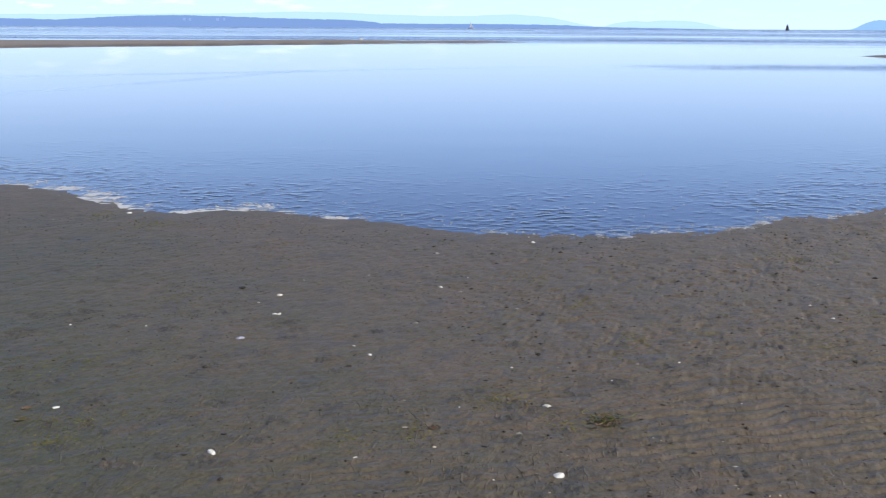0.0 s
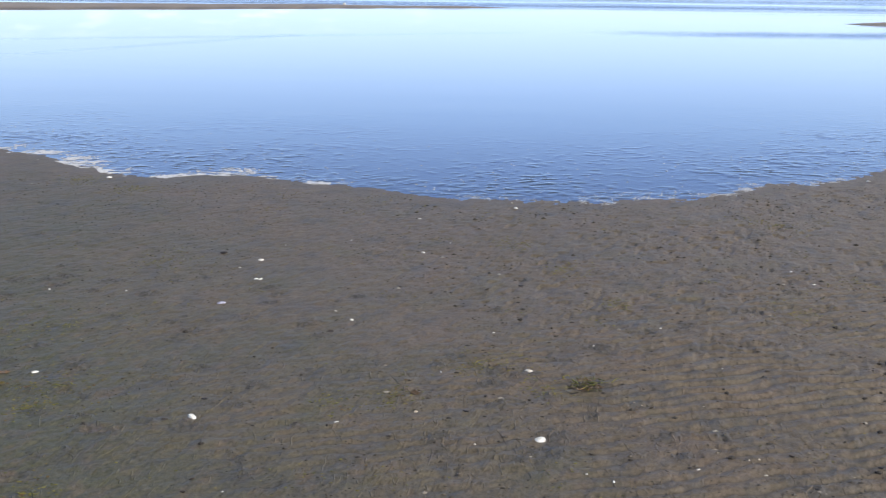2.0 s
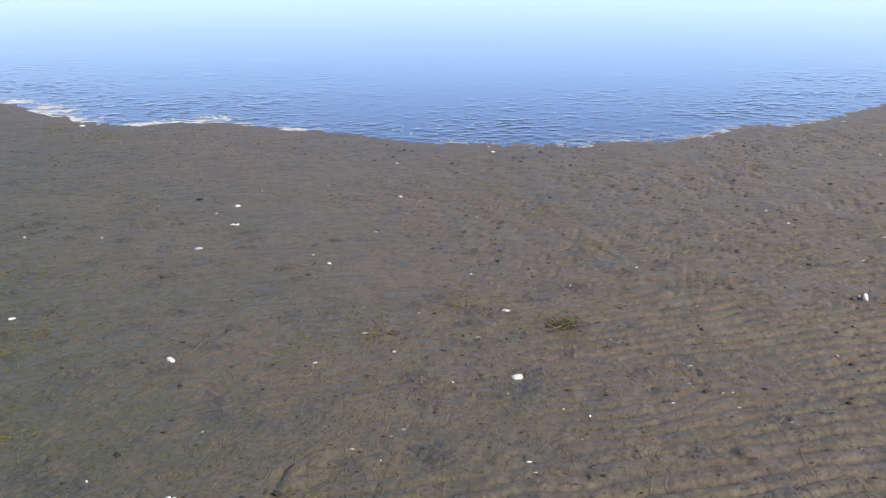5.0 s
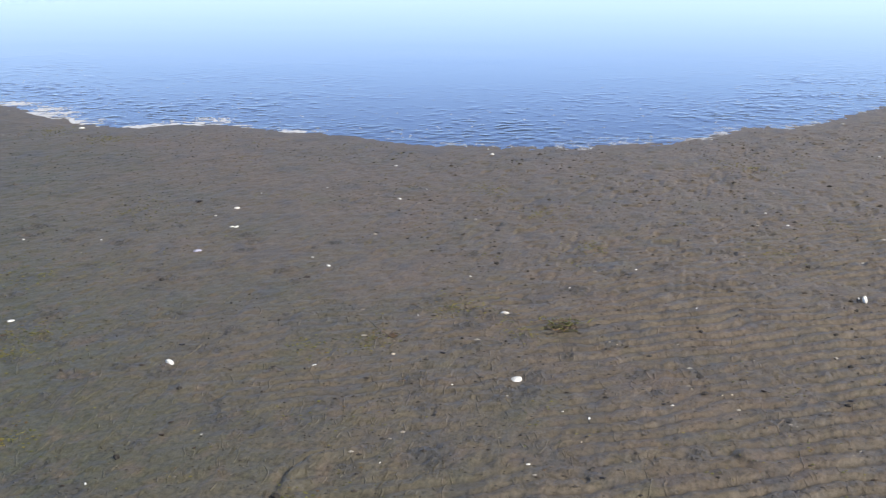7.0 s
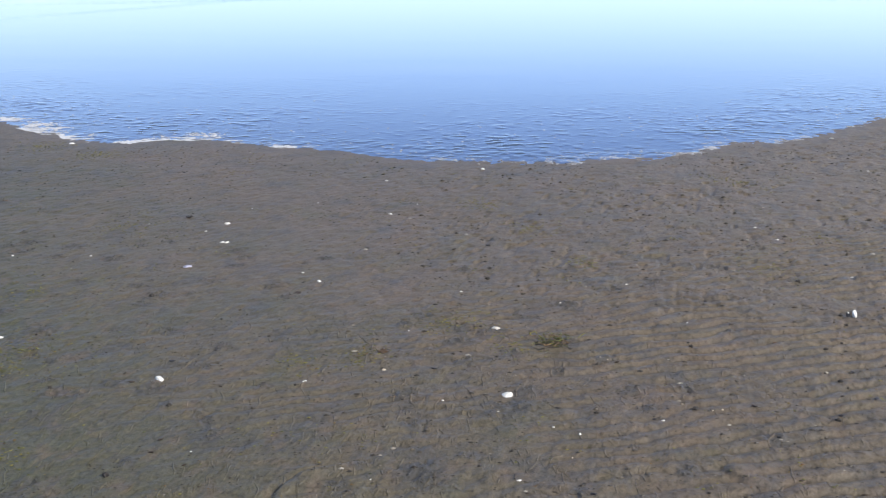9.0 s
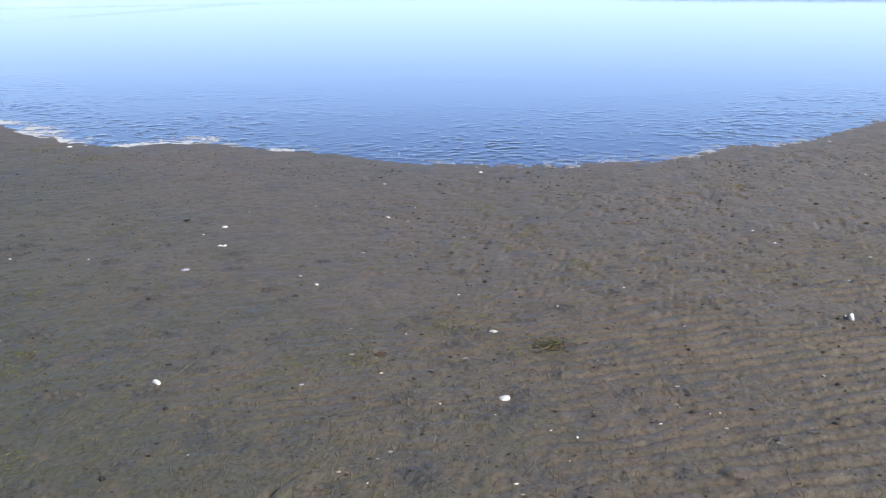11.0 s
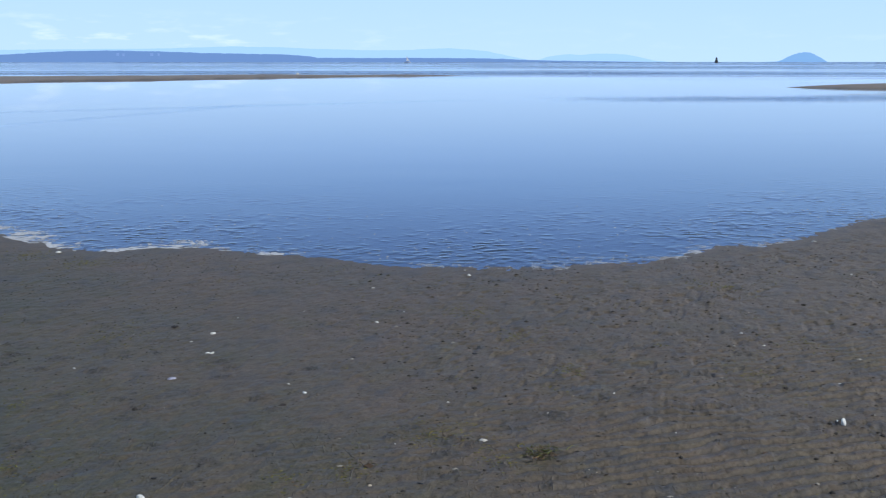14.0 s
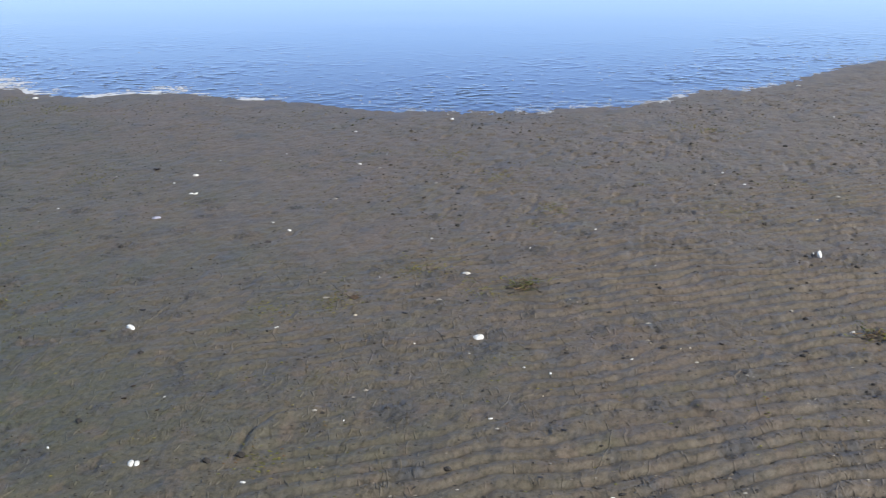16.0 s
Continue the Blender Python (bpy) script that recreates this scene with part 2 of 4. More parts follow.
def sand_material():
    m, t, b = material("wet_sand")
    big = place_noise(t, 0.9, 5, 0.6)
    mid = place_noise(t, 7.0, 6, 0.62, (1, 0.6, 1))
    fine = place_noise(t, 60.0, 5, 0.7, (1, 0.75, 1))
    fleck = place_noise(t, 130.0, 2, 0.5, (1, 0.5, 1), 3.0)
    grain = place_noise(t, 420.0, 2, 0.6)
    tr, ca = attribute(t, "trough"), attribute(t, "cast")
    brown = mix_rgb(t, ramp(t, mid, [(0.35, (0, 0, 0)), (0.65, (1, 1, 1))]), SAND_A, SAND_B)
    olive = mix_rgb(t, math_node(t, "MULTIPLY", ramp(t, place_noise(t, 2.8, 6, 0.65, (1, 0.9, 1)), [(0.52, (0, 0, 0)), (0.7, (1, 1, 1))]), 0.6), brown, SAND_OLIVE)
    rose = ramp(t, place_noise(t, 2.4, 6, 0.65, (1.3, 0.8, 1)), [(0.46, (0, 0, 0)), (0.66, (1, 1, 1))])
    olive = mix_rgb(t, math_node(t, "MULTIPLY", rose, 0.7), olive, SAND_ROSE)
    # a thin green film of algae on the wetter side of the flat; its spread over the near sand paints in the weaker sky
    # sheen there
    sp = t.nodes.new("ShaderNodeSeparateXYZ")
    wire(t, t.nodes.new("ShaderNodeNewGeometry").outputs["Position"], sp.inputs[0])
    film = math_node(t, "ADD", math_node(t, "MULTIPLY_ADD", math_node(t, "MAXIMUM", sp.outputs[1], 2.0), -0.13, math_node(t, "MULTIPLY_ADD", math_node(t, "MINIMUM", math_node(t, "MAXIMUM", sp.outputs[0], -2.5), 2.5), -0.27, 0.62)), math_node(t, "MULTIPLY_ADD", big, 1.4, -0.7))
    film = math_node(t, "MULTIPLY", ramp(t, film, [(0.0, (0, 0, 0)), (0.7, (1, 1, 1))]), 0.8)
    olive = mix_rgb(t, film, olive, SAND_FILM)
    # grey silt lies in the troughs, round the casts and in broad sheets
    silt = math_node(t, "MULTIPLY_ADD", tr, 0.32, math_node(t, "MULTIPLY_ADD", big, 1.5, -0.85))
    silt = math_node(t, "ADD", silt, math_node(t, "MULTIPLY_ADD", mid, 0.8, -0.4))
    silt = ramp(t, silt, [(0.0, (0, 0, 0)), (0.9, (1, 1, 1))])
    col = mix_rgb(t, silt, olive, SAND_GREY)
    col = mix_rgb(t, math_node(t, "MULTIPLY", math_node(t, "MULTIPLY", ca, ramp(t, fine, [(0.3, (0.3, 0.3, 0.3)), (0.55, (1, 1, 1))])), 0.85), col, SAND_CAST)
    # the far bars and the higher side of the flat have begun to dry
    drier = math_node(t, "ADD", math_node(t, "MULTIPLY_ADD", math_node(t, "MINIMUM", sp.outputs[0], 4.0), 0.22, -0.15), math_node(t, "MULTIPLY_ADD", mid, 0.8, -0.4))
    drier = math_node(t, "MULTIPLY", ramp(t, drier, [(0.0, (0, 0, 0)), (0.6, (1, 1, 1))]), 0.2)
    col = mix_rgb(t, math_node(t, "MAXIMUM", attribute(t, "dry"), drier), col, SAND_DRY)
    # small stains: blue-grey silt from below, ochre and rust films
    for k, (tone, scale, share) in enumerate(((SAND_CAST, 5.5, 0.72), (SAND_OCHRE, 9.0, 0.35), (SAND_CAST, 16.0, 0.45), (SAND_ROSE, 11.0, 0.6))):
        stain = ramp(t, place_noise(t, scale, 5, 0.6, (1, 0.6, 1), 11.0 + 7 * k), [(0.52, (0, 0, 0)), (0.68, (1, 1, 1))])
        col = mix_rgb(t, math_node(t, "MULTIPLY", stain, share), col, tone)
    speck = ramp(t, fine, [(0.3, (0.5, 0.5, 0.5)), (0.48, (1, 1, 1)), (0.72, (1.4, 1.4, 1.4))])
    col = mix_rgb(t, 1.0, col, speck, "MULTIPLY")
    col = mix_rgb(t, 1.0, col, ramp(t, grain, [(0.3, (0.75, 0.75, 0.75)), (0.7, (1.22, 1.22, 1.22))]), "MULTIPLY")
    wire(t, col, b.inputs["Base Color"])
    wet = math_node(t, "MULTIPLY_ADD", silt, -0.07, math_node(t, "MULTIPLY_ADD", fine, 0.25, 0.45))
    wire(t, wet, b.inputs["Roughness"])
    b.inputs["Specular IOR Level"].default_value = 0.24
    # a thin film of water, patchy
    wire(t, math_node(t, "MULTIPLY_ADD", ramp(t, place_noise(t, 3.0, 5, 0.6, (1, 0.7, 1), 5.0), [(0.35, (0, 0, 0)), (0.7, (1, 1, 1))]), 0.09, 0.05), b.inputs["Coat Weight"])
    b.inputs["Coat Roughness"].default_value = 0.32
    b.inputs["Coat IOR"].default_value = 1.33
    n = bump(t, fine, 0.7, 0.0065)
    n = bump(t, fleck, 0.45, 0.0025, n)
    n = bump(t, grain, 0.35, 0.0012, n)
    wire(t, n, b.inputs["Normal"])
    return m


def water_material():
    m, t, b = material("sea_water")
    t.nodes.remove(b)
    ru = attribute(t, "ruffle")
    g = t.nodes.new("ShaderNodeNewGeometry")
    # facets of wind-ruffled water
    pn = t.nodes.new("ShaderNodeMapping")
    pn.inputs["Scale"].default_value = (9.0, 20.0, 1)
    wire(t, g.outputs["Position"], pn.inputs[0])
    no = node(t, "ShaderNodeTexNoise", Scale=1.0, Detail=3.0, Roughness=0.6)
    wire(t, pn.outputs[0], no.inputs["Vector"])
    sub = t.nodes.new("ShaderNodeVectorMath")
    sub.operation = "SUBTRACT"
    wire(t, no.outputs["Color"], sub.inputs[0])
    sub.inputs[1].default_value = (0.5, 0.5, 0.5)
    flat = t.nodes.new("ShaderNodeVectorMath")
    flat.operation = "MULTIPLY"
    wire(t, sub.outputs[0], flat.inputs[0])
    flat.inputs[1].default_value = (0.5, 1.0, 0.0)
    sc = t.nodes.new("ShaderNodeVectorMath")
    sc.operation = "SCALE"
    wire(t, flat.outputs[0], sc.inputs[0])
    wire(t, math_node(t, "MULTIPLY", ru, 4.5), sc.inputs["Scale"])
    add = t.nodes.new("ShaderNodeVectorMath")
    add.operation = "ADD"
    wire(t, g.outputs["Normal"], add.inputs[0])
    wire(t, sc.outputs[0], add.inputs[1])
    nn = t.nodes.new("ShaderNodeVectorMath")
    nn.operation = "NORMALIZE"
    wire(t, add.outputs[0], nn.inputs[0])
    fr = node(t, "ShaderNodeFresnel", IOR=1.34)
    wire(t, nn.outputs[0], fr.inputs["Normal"])
    gl = node(t, "ShaderNodeBsdfAnisotropic", Roughness=0.03)
    wire(t, math_node(t, "MULTIPLY_ADD", ru, 0.4, 0.02), gl.inputs["Roughness"])
    gl.inputs["Color"].default_value = (0.97, 0.985, 1.0, 1)
    wire(t, nn.outputs[0], gl.inputs["Normal"])
    tp = t.nodes.new("ShaderNodeBsdfTransparent")
    tp.inputs["Color"].default_value = (0.72, 0.82, 0.9, 1)
    # sunlit particles give shallow sea its own blue
    df = t.nodes.new("ShaderNodeBsdfDiffuse")
    df.inputs["Color"].default_value = (0.02, 0.066, 0.23, 1)
    body = t.nodes.new("ShaderNodeMixShader")
    wire(t, attribute(t, "depth"), body.inputs[0])
    wire(t, tp.outputs[0], body.inputs[1])
    wire(t, df.outputs[0], body.inputs[2])
    mx = t.nodes.new("ShaderNodeMixShader")
    wire(t, fr.outputs[0], mx.inputs[0])
    wire(t, body.outputs[0], mx.inputs[1])
    wire(t, gl.outputs[0], mx.inputs[2])
    wire(t, mx.outputs[0], t.nodes["Material Output"].inputs[0])
    return m


def haze_glow_material(name, land, glow, share):
    """Far land with its distance haze painted in as an even blue emission."""
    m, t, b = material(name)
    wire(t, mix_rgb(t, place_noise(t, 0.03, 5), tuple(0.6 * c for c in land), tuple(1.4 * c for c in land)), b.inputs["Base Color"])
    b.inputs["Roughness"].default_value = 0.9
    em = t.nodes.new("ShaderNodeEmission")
    em.inputs[0].default_value = (*glow, 1)
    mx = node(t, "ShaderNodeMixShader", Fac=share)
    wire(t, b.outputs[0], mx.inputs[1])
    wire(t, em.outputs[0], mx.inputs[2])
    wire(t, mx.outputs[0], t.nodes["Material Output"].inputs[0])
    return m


def plain(name, dark, light, rough=0.6, scale=60.0, relief_by=0.001, spec=0.5, by_object=0.0):
    """A mottled surface between two colours, with fine relief."""
    m, t, b = material(name)
    c = mix_rgb(t, ramp(t, place_noise(t, scale, 5, 0.6), [(0.3, (0, 0, 0)), (0.7, (1, 1, 1))]), dark, light)
    if by_object:
        oi = t.nodes.new("ShaderNodeObjectInfo")
        k = math_node(t, "MULTIPLY_ADD", oi.outputs["Random"], by_object, 1 - by_object / 2)
        v = t.nodes.new("ShaderNodeCombineColor")
        for i in range(3):
            wire(t, k, v.inputs[i])
        c = mix_rgb(t, 1.0, c, v.outputs[0], "MULTIPLY")
    wire(t, c, b.inputs["Base Color"])
    b.inputs["Roughness"].default_value = rough
    b.inputs["Specular IOR Level"].default_value = spec
    wire(t, bump(t, place_noise(t, scale * 3, 3), 0.4, relief_by), b.inputs["Normal"])
    return m


SAND = sand_material()
SEA = water_material()
SHELL_WHITE = plain("bleached_shell", (0.7, 0.66, 0.58), (0.88, 0.87, 0.84), 0.45, 160)
SHELL_WORN = plain("worn_shell", (0.5, 0.45, 0.38), (0.85, 0.83, 0.79), 0.5, 55)
SHELL_MAUVE = plain("mauve_shell", (0.24, 0.23, 0.32), (0.5, 0.49, 0.58), 0.35, 70)
SHELL_BEIGE = plain("stained_shell", (0.45, 0.36, 0.26), (0.62, 0.54, 0.44), 0.5, 150)
SHELL_DARK = plain("mussel_shell", (0.012, 0.011, 0.013), (0.045, 0.042, 0.05), 0.55, 140)
BARK = plain("wet_bark", (0.018, 0.012, 0.008), (0.06, 0.04, 0.026), 0.6, 180)
STONE = plain("dark_pebble", (0.016, 0.013, 0.011), (0.055, 0.045, 0.036), 0.75, 150)
PALE_LUMP = plain("pale_lump", (0.5, 0.48, 0.45), (0.75, 0.74, 0.72), 0.7, 12)
WEED_GREEN = plain("green_weed", (0.03, 0.035, 0.006), (0.15, 0.14, 0.02), 0.4, 90, by_object=0.9)
WEED_YELLOW = plain("yellow_weed", (0.12, 0.105, 0.014), (0.25, 0.22, 0.035), 0.45, 90, by_object=0.9)
WEED_OLIVE = plain("olive_weed", (0.06, 0.045, 0.012), (0.15, 0.115, 0.03), 0.4, 90)
WEED_BROWN = plain("brown_weed", (0.07, 0.04, 0.016), (0.2, 0.12, 0.055), 0.4, 90, by_object=0.9)
FOAM = plain("sea_foam", (0.42, 0.43, 0.46), (0.66, 0.68, 0.72), 0.7, 60)
# far land and houses glow blue in place of haze in the air
ISLAND_LAND = haze_glow_material("wooded_shore_haze_glow", (0.03, 0.05, 0.02), HAZE_ISLAND, 0.85)
HILL_LAND = haze_glow_material("far_hills_haze_glow", (0.03, 0.05, 0.03), HAZE_HILL, 0.93)
ISLET_LAND = haze_glow_material("far_islet_haze_glow", (0.03, 0.05, 0.03), HAZE_ISLET, 0.9)
HOUSE_PALE = haze_glow_material("pale_houses_haze_glow", (0.4, 0.4, 0.4), tuple(1.07 * c for c in HAZE_ISLAND), 0.85)
DARK_STEEL = plain("weathered_dark_steel", (0.015, 0.015, 0.016), (0.05, 0.045, 0.04), 0.6, 2.0)
WHITE_PAINT = plain("white_paint", (0.72, 0.73, 0.74), (0.85, 0.85, 0.85), 0.4, 3.0)

# ---- ground: one sheet from the flat to the horizon ----
xs = [-1.0 * v for v in graded(2.6, 5.4, 0.0125, 1.006)][::-1]
xs = [-v for v in graded(-xs[0], 4900, 0.016, 1.06)][::-1] + xs
core = list(np.arange(-2.6, 2.6001, 0.0088))
gx = np.array(xs + core + [-v for v in xs][::-1])
ys = list(np.arange(-3.0, 2.0, 0.04)) + list(np.arange(2.0, 4.4, 0.0082))
ys = ys + graded(ys[-1], 9.6, 0.0082, 1.0026)
ys = ys + graded(ys[-1], 4900, 0.02, 1.035)
front = [-6.0 - v for v in graded(-3.0, 4894, 0.04, 1.09)][::-1]
gy = np.array(front + ys)
GX, GY = np.meshgrid(gx, gy)
gz, goff = lie(GX, GY)
fz, trough, cast = relief(GX, GY, goff)
ground = new("ground", grid_mesh("ground", GX, GY, gz + fz, {"trough": trough, "cast": cast, "dry": smooth(WATER, WATER + 0.05, gz) * smooth(30, 45, GY)}))
ground.data.materials.append(SAND)
tagged(ground, "wet grey-brown tidal sand flat with ripple marks and worm casts", "sand flat", kind="structure")

# ---- water ----
u_core = np.linspace(-0.64, 0.64, 560)
u_out = graded(0.64, 40, 0.0025, 1.12)
wu = np.array([-v for v in u_out][::-1] + list(u_core) + u_out)
wy = np.array(list(np.arange(7.4, 13.5, 0.022)) + graded(13.5, 4900, 0.025, 1.02))
WU, WY = np.meshgrid(wu, wy)
WX = WU * WY
woff = WY - shore(WX)
lap = np.exp(-(np.clip(woff, 0, None) / 3.7) ** 1.6) * smooth(40, 20, WY)
lap = lap * np.clip(0.9 + 0.5 * vnoise(WX * 0.9, WY * 1.4, 31), 0.2, 1.3)
sw = WY + 0.06 * vnoise(WX * 1.5, WY * 1.5, 32)
calm = 0.58 - 0.5 * np.exp(-np.clip(woff, 0, None) / 1.3) + 0.4 * vnoise(WX * 1.1, WY * 1.5, 40)
peak = smooth(0, 0.4, vnoise(WX * 14, sw * 15, 33) + 0.65 * vnoise(WX * 32, sw * 29, 37) - calm)
wave = 0.0034 * peak + 0.0013 * smooth(0, 0.4, vnoise(WX * 26, sw * 28, 34) - calm) + 0.0004 * vnoise(WX * 24, sw * 36, 35)
swell = 0.004 * vnoise(WX * 0.35, WY * 0.9, 36) * smooth(60, 15, WY)
WZ = WATER + lap * wave * smooth(0.0, 0.4, woff + 0.25) + 0.12 * swell * smooth(0.5, 3, woff)
band = lambda line, wide: np.exp(-((WY - line) / wide) ** 2)
ruffle = 0.2 * smooth(96, 125, WY) + 0.15 * smooth(400, 1500, WY)
ruffle = ruffle + 0.3 * smooth(96, 125, WY) * np.clip(vnoise(WX * 0.006, 14 * np.log(WY), 41) + 0.5 * vnoise(WX * 0.03, 55 * np.log(WY), 42), -0.5, 1)
ruffle = ruffle + 0.42 * band(44.2 + 0.012 * np.clip(WX - 12, 0, 40) ** 2, 3.4) * smooth(4, 14, WX) * (0.8 + 0.3 * vnoise(WX * 0.5, WY * 2, 43))
ruffle = ruffle + 0.06 * band(41.4 + 0.64 * WX, 1.2) * smooth(12, -4, WX) + 0.06 * band(52.3 + 2.63 * WX, 1.8) * smooth(-4.5, -6.5, WX)
ruffle = ruffle + 0.2 * band(121 - 0.1 * WX, 2.5) * smooth(-4, 4, WX) * smooth(40, 22, WX)
ruffle = ruffle + 0.2 * smooth(50, 75, WY) * smooth(12, 30, WX) * np.clip(vnoise(WX * 0.03, 30 * np.log(WY), 44), 0, 1)
ruffle = np.clip(ruffle, 0.0, 0.8)
depth = np.clip(woff / 14, 0, 0.75)
water = new("water", grid_mesh("water", WX, WY, WZ, {"ruffle": ruffle, "depth": depth}))
water.data.materials.append(SEA)
tagged(water, "calm pale-blue shallow sea lapping on the sand flat", "water", kind="structure")


# ---- far shores ----
def shore_ridge(name, distance, azimuths, elevations, thick, rough, mat, label, category):
    """A long wooded ridge round the bay, with front slope, uneven crest and back slope."""
    az = np.linspace(azimuths[0], azimuths[-1], int((azimuths[-1] - azimuths[0]) * 28))
    top = np.tan(np.radians(np.interp(az, azimuths, elevations))) * distance
    crown = rough * (vnoise(az * 3.3, az * 0, 51) + 0.7 * vnoise(az * 11, az * 0, 52)) * smooth(0.5, 6, top)
    rows = []
    for k, (share, back) in enumerate(((-0.05, 0), (0.35, 0.12), (0.75, 0.3), (1, 0.55), (0.7, 0.8), (-0.05, 1))):
        d = distance + back * thick
        h = share * top * (d / distance) + (crown if k in (2, 3, 4) else 0.3 * crown * (k == 1))
        rows.append((d * np.sin(np.radians(az)), d * np.cos(np.radians(az)), h))
    X, Y, Z = (np.array([r[i] for r in rows]) for i in range(3))
    ob = new(name, grid_mesh(name, X, Y, Z, {}))
    ob.data.materials.append(mat)
    return tagged(ob, label, category, kind="structure")


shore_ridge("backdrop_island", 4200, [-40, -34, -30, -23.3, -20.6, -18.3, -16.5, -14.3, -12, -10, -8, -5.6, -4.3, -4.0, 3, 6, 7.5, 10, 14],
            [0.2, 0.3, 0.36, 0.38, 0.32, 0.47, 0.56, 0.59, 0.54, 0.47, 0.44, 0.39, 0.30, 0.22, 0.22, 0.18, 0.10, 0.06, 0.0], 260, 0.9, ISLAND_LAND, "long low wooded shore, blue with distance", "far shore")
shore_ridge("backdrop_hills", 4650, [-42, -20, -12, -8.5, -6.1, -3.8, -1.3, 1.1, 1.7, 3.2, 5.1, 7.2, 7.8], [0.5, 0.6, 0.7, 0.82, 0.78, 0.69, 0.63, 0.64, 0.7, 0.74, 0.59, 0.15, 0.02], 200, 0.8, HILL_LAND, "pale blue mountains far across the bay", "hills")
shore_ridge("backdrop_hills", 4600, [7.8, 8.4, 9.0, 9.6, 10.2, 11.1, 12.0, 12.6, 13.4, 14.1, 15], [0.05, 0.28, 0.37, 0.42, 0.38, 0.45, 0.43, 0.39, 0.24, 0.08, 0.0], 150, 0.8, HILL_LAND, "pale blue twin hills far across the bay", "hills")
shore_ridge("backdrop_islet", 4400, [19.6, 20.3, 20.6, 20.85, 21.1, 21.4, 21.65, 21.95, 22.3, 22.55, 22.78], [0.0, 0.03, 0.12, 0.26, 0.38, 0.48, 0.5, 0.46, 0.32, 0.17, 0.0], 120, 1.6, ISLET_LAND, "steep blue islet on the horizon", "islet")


# ---- mesh tools ----
def part(name, bm, mat, parent=None, label=""):
    me = bpy.data.meshes.new(name)
    bm.to_mesh(me)
    bm.free()
    me.materials.append(mat)
    ob = new(name, me)
    ob.parent = parent
    if label:
        ob["label"] = label
    return ob


def grow(bm, geometry, m):
    bmesh.ops.transform(bm, matrix=m, verts=geometry)


def box(bm, sx, sy, sz, m):
    grow(bm, bmesh.ops.create_cube(bm, size=1)["verts"], m @ Matrix.Diagonal((sx, sy, sz, 1)))


def cone(bm, r1, r2, h, m, n=10):
    grow(bm, bmesh.ops.create_cone(bm, cap_ends=True, segments=n, radius1=r1, radius2=r2, depth=h)["verts"], m)


def at_bearing(az, d, z=WATER):
    return pose(d * math.sin(radians(az)), d * math.cos(radians(az)), z, 0, 0, -az)


# ---- things far out ----
def channel_marker():
    ob = new("channel_marker")
    ob.matrix_world = at_bearing(17.29, 1500)
    bm = bmesh.new()
    cone(bm, 2.8, 1.5, 4.2, pose(0, 0, 2.1), 12)
    part("base", bm, DARK_STEEL, ob)
    for k in range(4):
        bm = bmesh.new()
        x, y = (1.7 if k % 2 else -1.7), (1.7 if k > 1 else -1.7)
        cone(bm, 0.22, 0.18, 4.4, look((x * 0.72, y * 0.72, 3.8), (0, 0, 9.5)), 8)
        part("leg", bm, DARK_STEEL, ob)
    bm = bmesh.new()
    box(bm, 2.6, 2.6, 2.2, pose(0, 0, 5.4))
    part("daymark", bm, DARK_STEEL, ob)
    bm = bmesh.new()
    cone(bm, 0.9, 0.15, 1.6, pose(0, 0, 7.2), 10)
    part("lantern", bm, DARK_STEEL, ob)
    tagged(ob, "dark steel channel marker tower standing in the bay", "channel marker")


def sailing_boat():
    ob = new("sailing_boat")
    ob.matrix_world = at_bearing(0.82, 1500) @ pose(0, 0, 0, 0, 0, 75) @ Matrix.Diagonal((1.4, 1.4, 1.4, 1))
    bm = bmesh.new()
    for k in range(7):
        s = k / 6
        w = 1.1 * math.sin(math.pi * (0.15 + 0.85 * s)) ** 0.7 if k < 6 else 0.05
        for sx, z in ((-1, 0.9), (-0.7, -0.2), (0.7, -0.2), (1, 0.9)):
            bm.verts.new((sx * w, -3.5 + 7 * s, z + 0.15 * s))
    bm.verts.ensure_lookup_table()
    for k in range(6):
        for j in range(4):
            a0, b0 = k * 4 + j, k * 4 + (j + 1) % 4
            bm.faces.new([bm.verts[i] for i in (a0, b0, b0 + 4, a0 + 4)])
    bm.faces.new([bm.verts[i] for i in (3, 2, 1, 0)])
    part("hull", bm, WHITE_PAINT, ob)
    bm = bmesh.new()
    cone(bm, 0.08, 0.05, 6.2, pose(0, 0.6, 4.0), 8)
    part("mast", bm, WHITE_PAINT, ob)
    bm = bmesh.new()
    for side in (-0.02, 0.02):
        for p in ((0, 0.5, 1.6), (0, -2.8, 1.7), (0.25, -1.3, 3.6), (0, 0.5, 6.8)):
            bm.verts.new((p[0] + side, p[1], p[2]))
    bm.verts.ensure_lookup_table()
    for f in ((0, 1, 2), (0, 2, 3), (6, 5, 4), (7, 6, 4), (0, 4, 5, 1), (1, 5, 6, 2), (2, 6, 7, 3), (3, 7, 4, 0)):
        bm.faces.new([bm.verts[i] for i in f])
    part("sail", bm, WHITE_PAINT, ob)
    tagged(ob, "small white sailing boat far out on the bay", "boat")


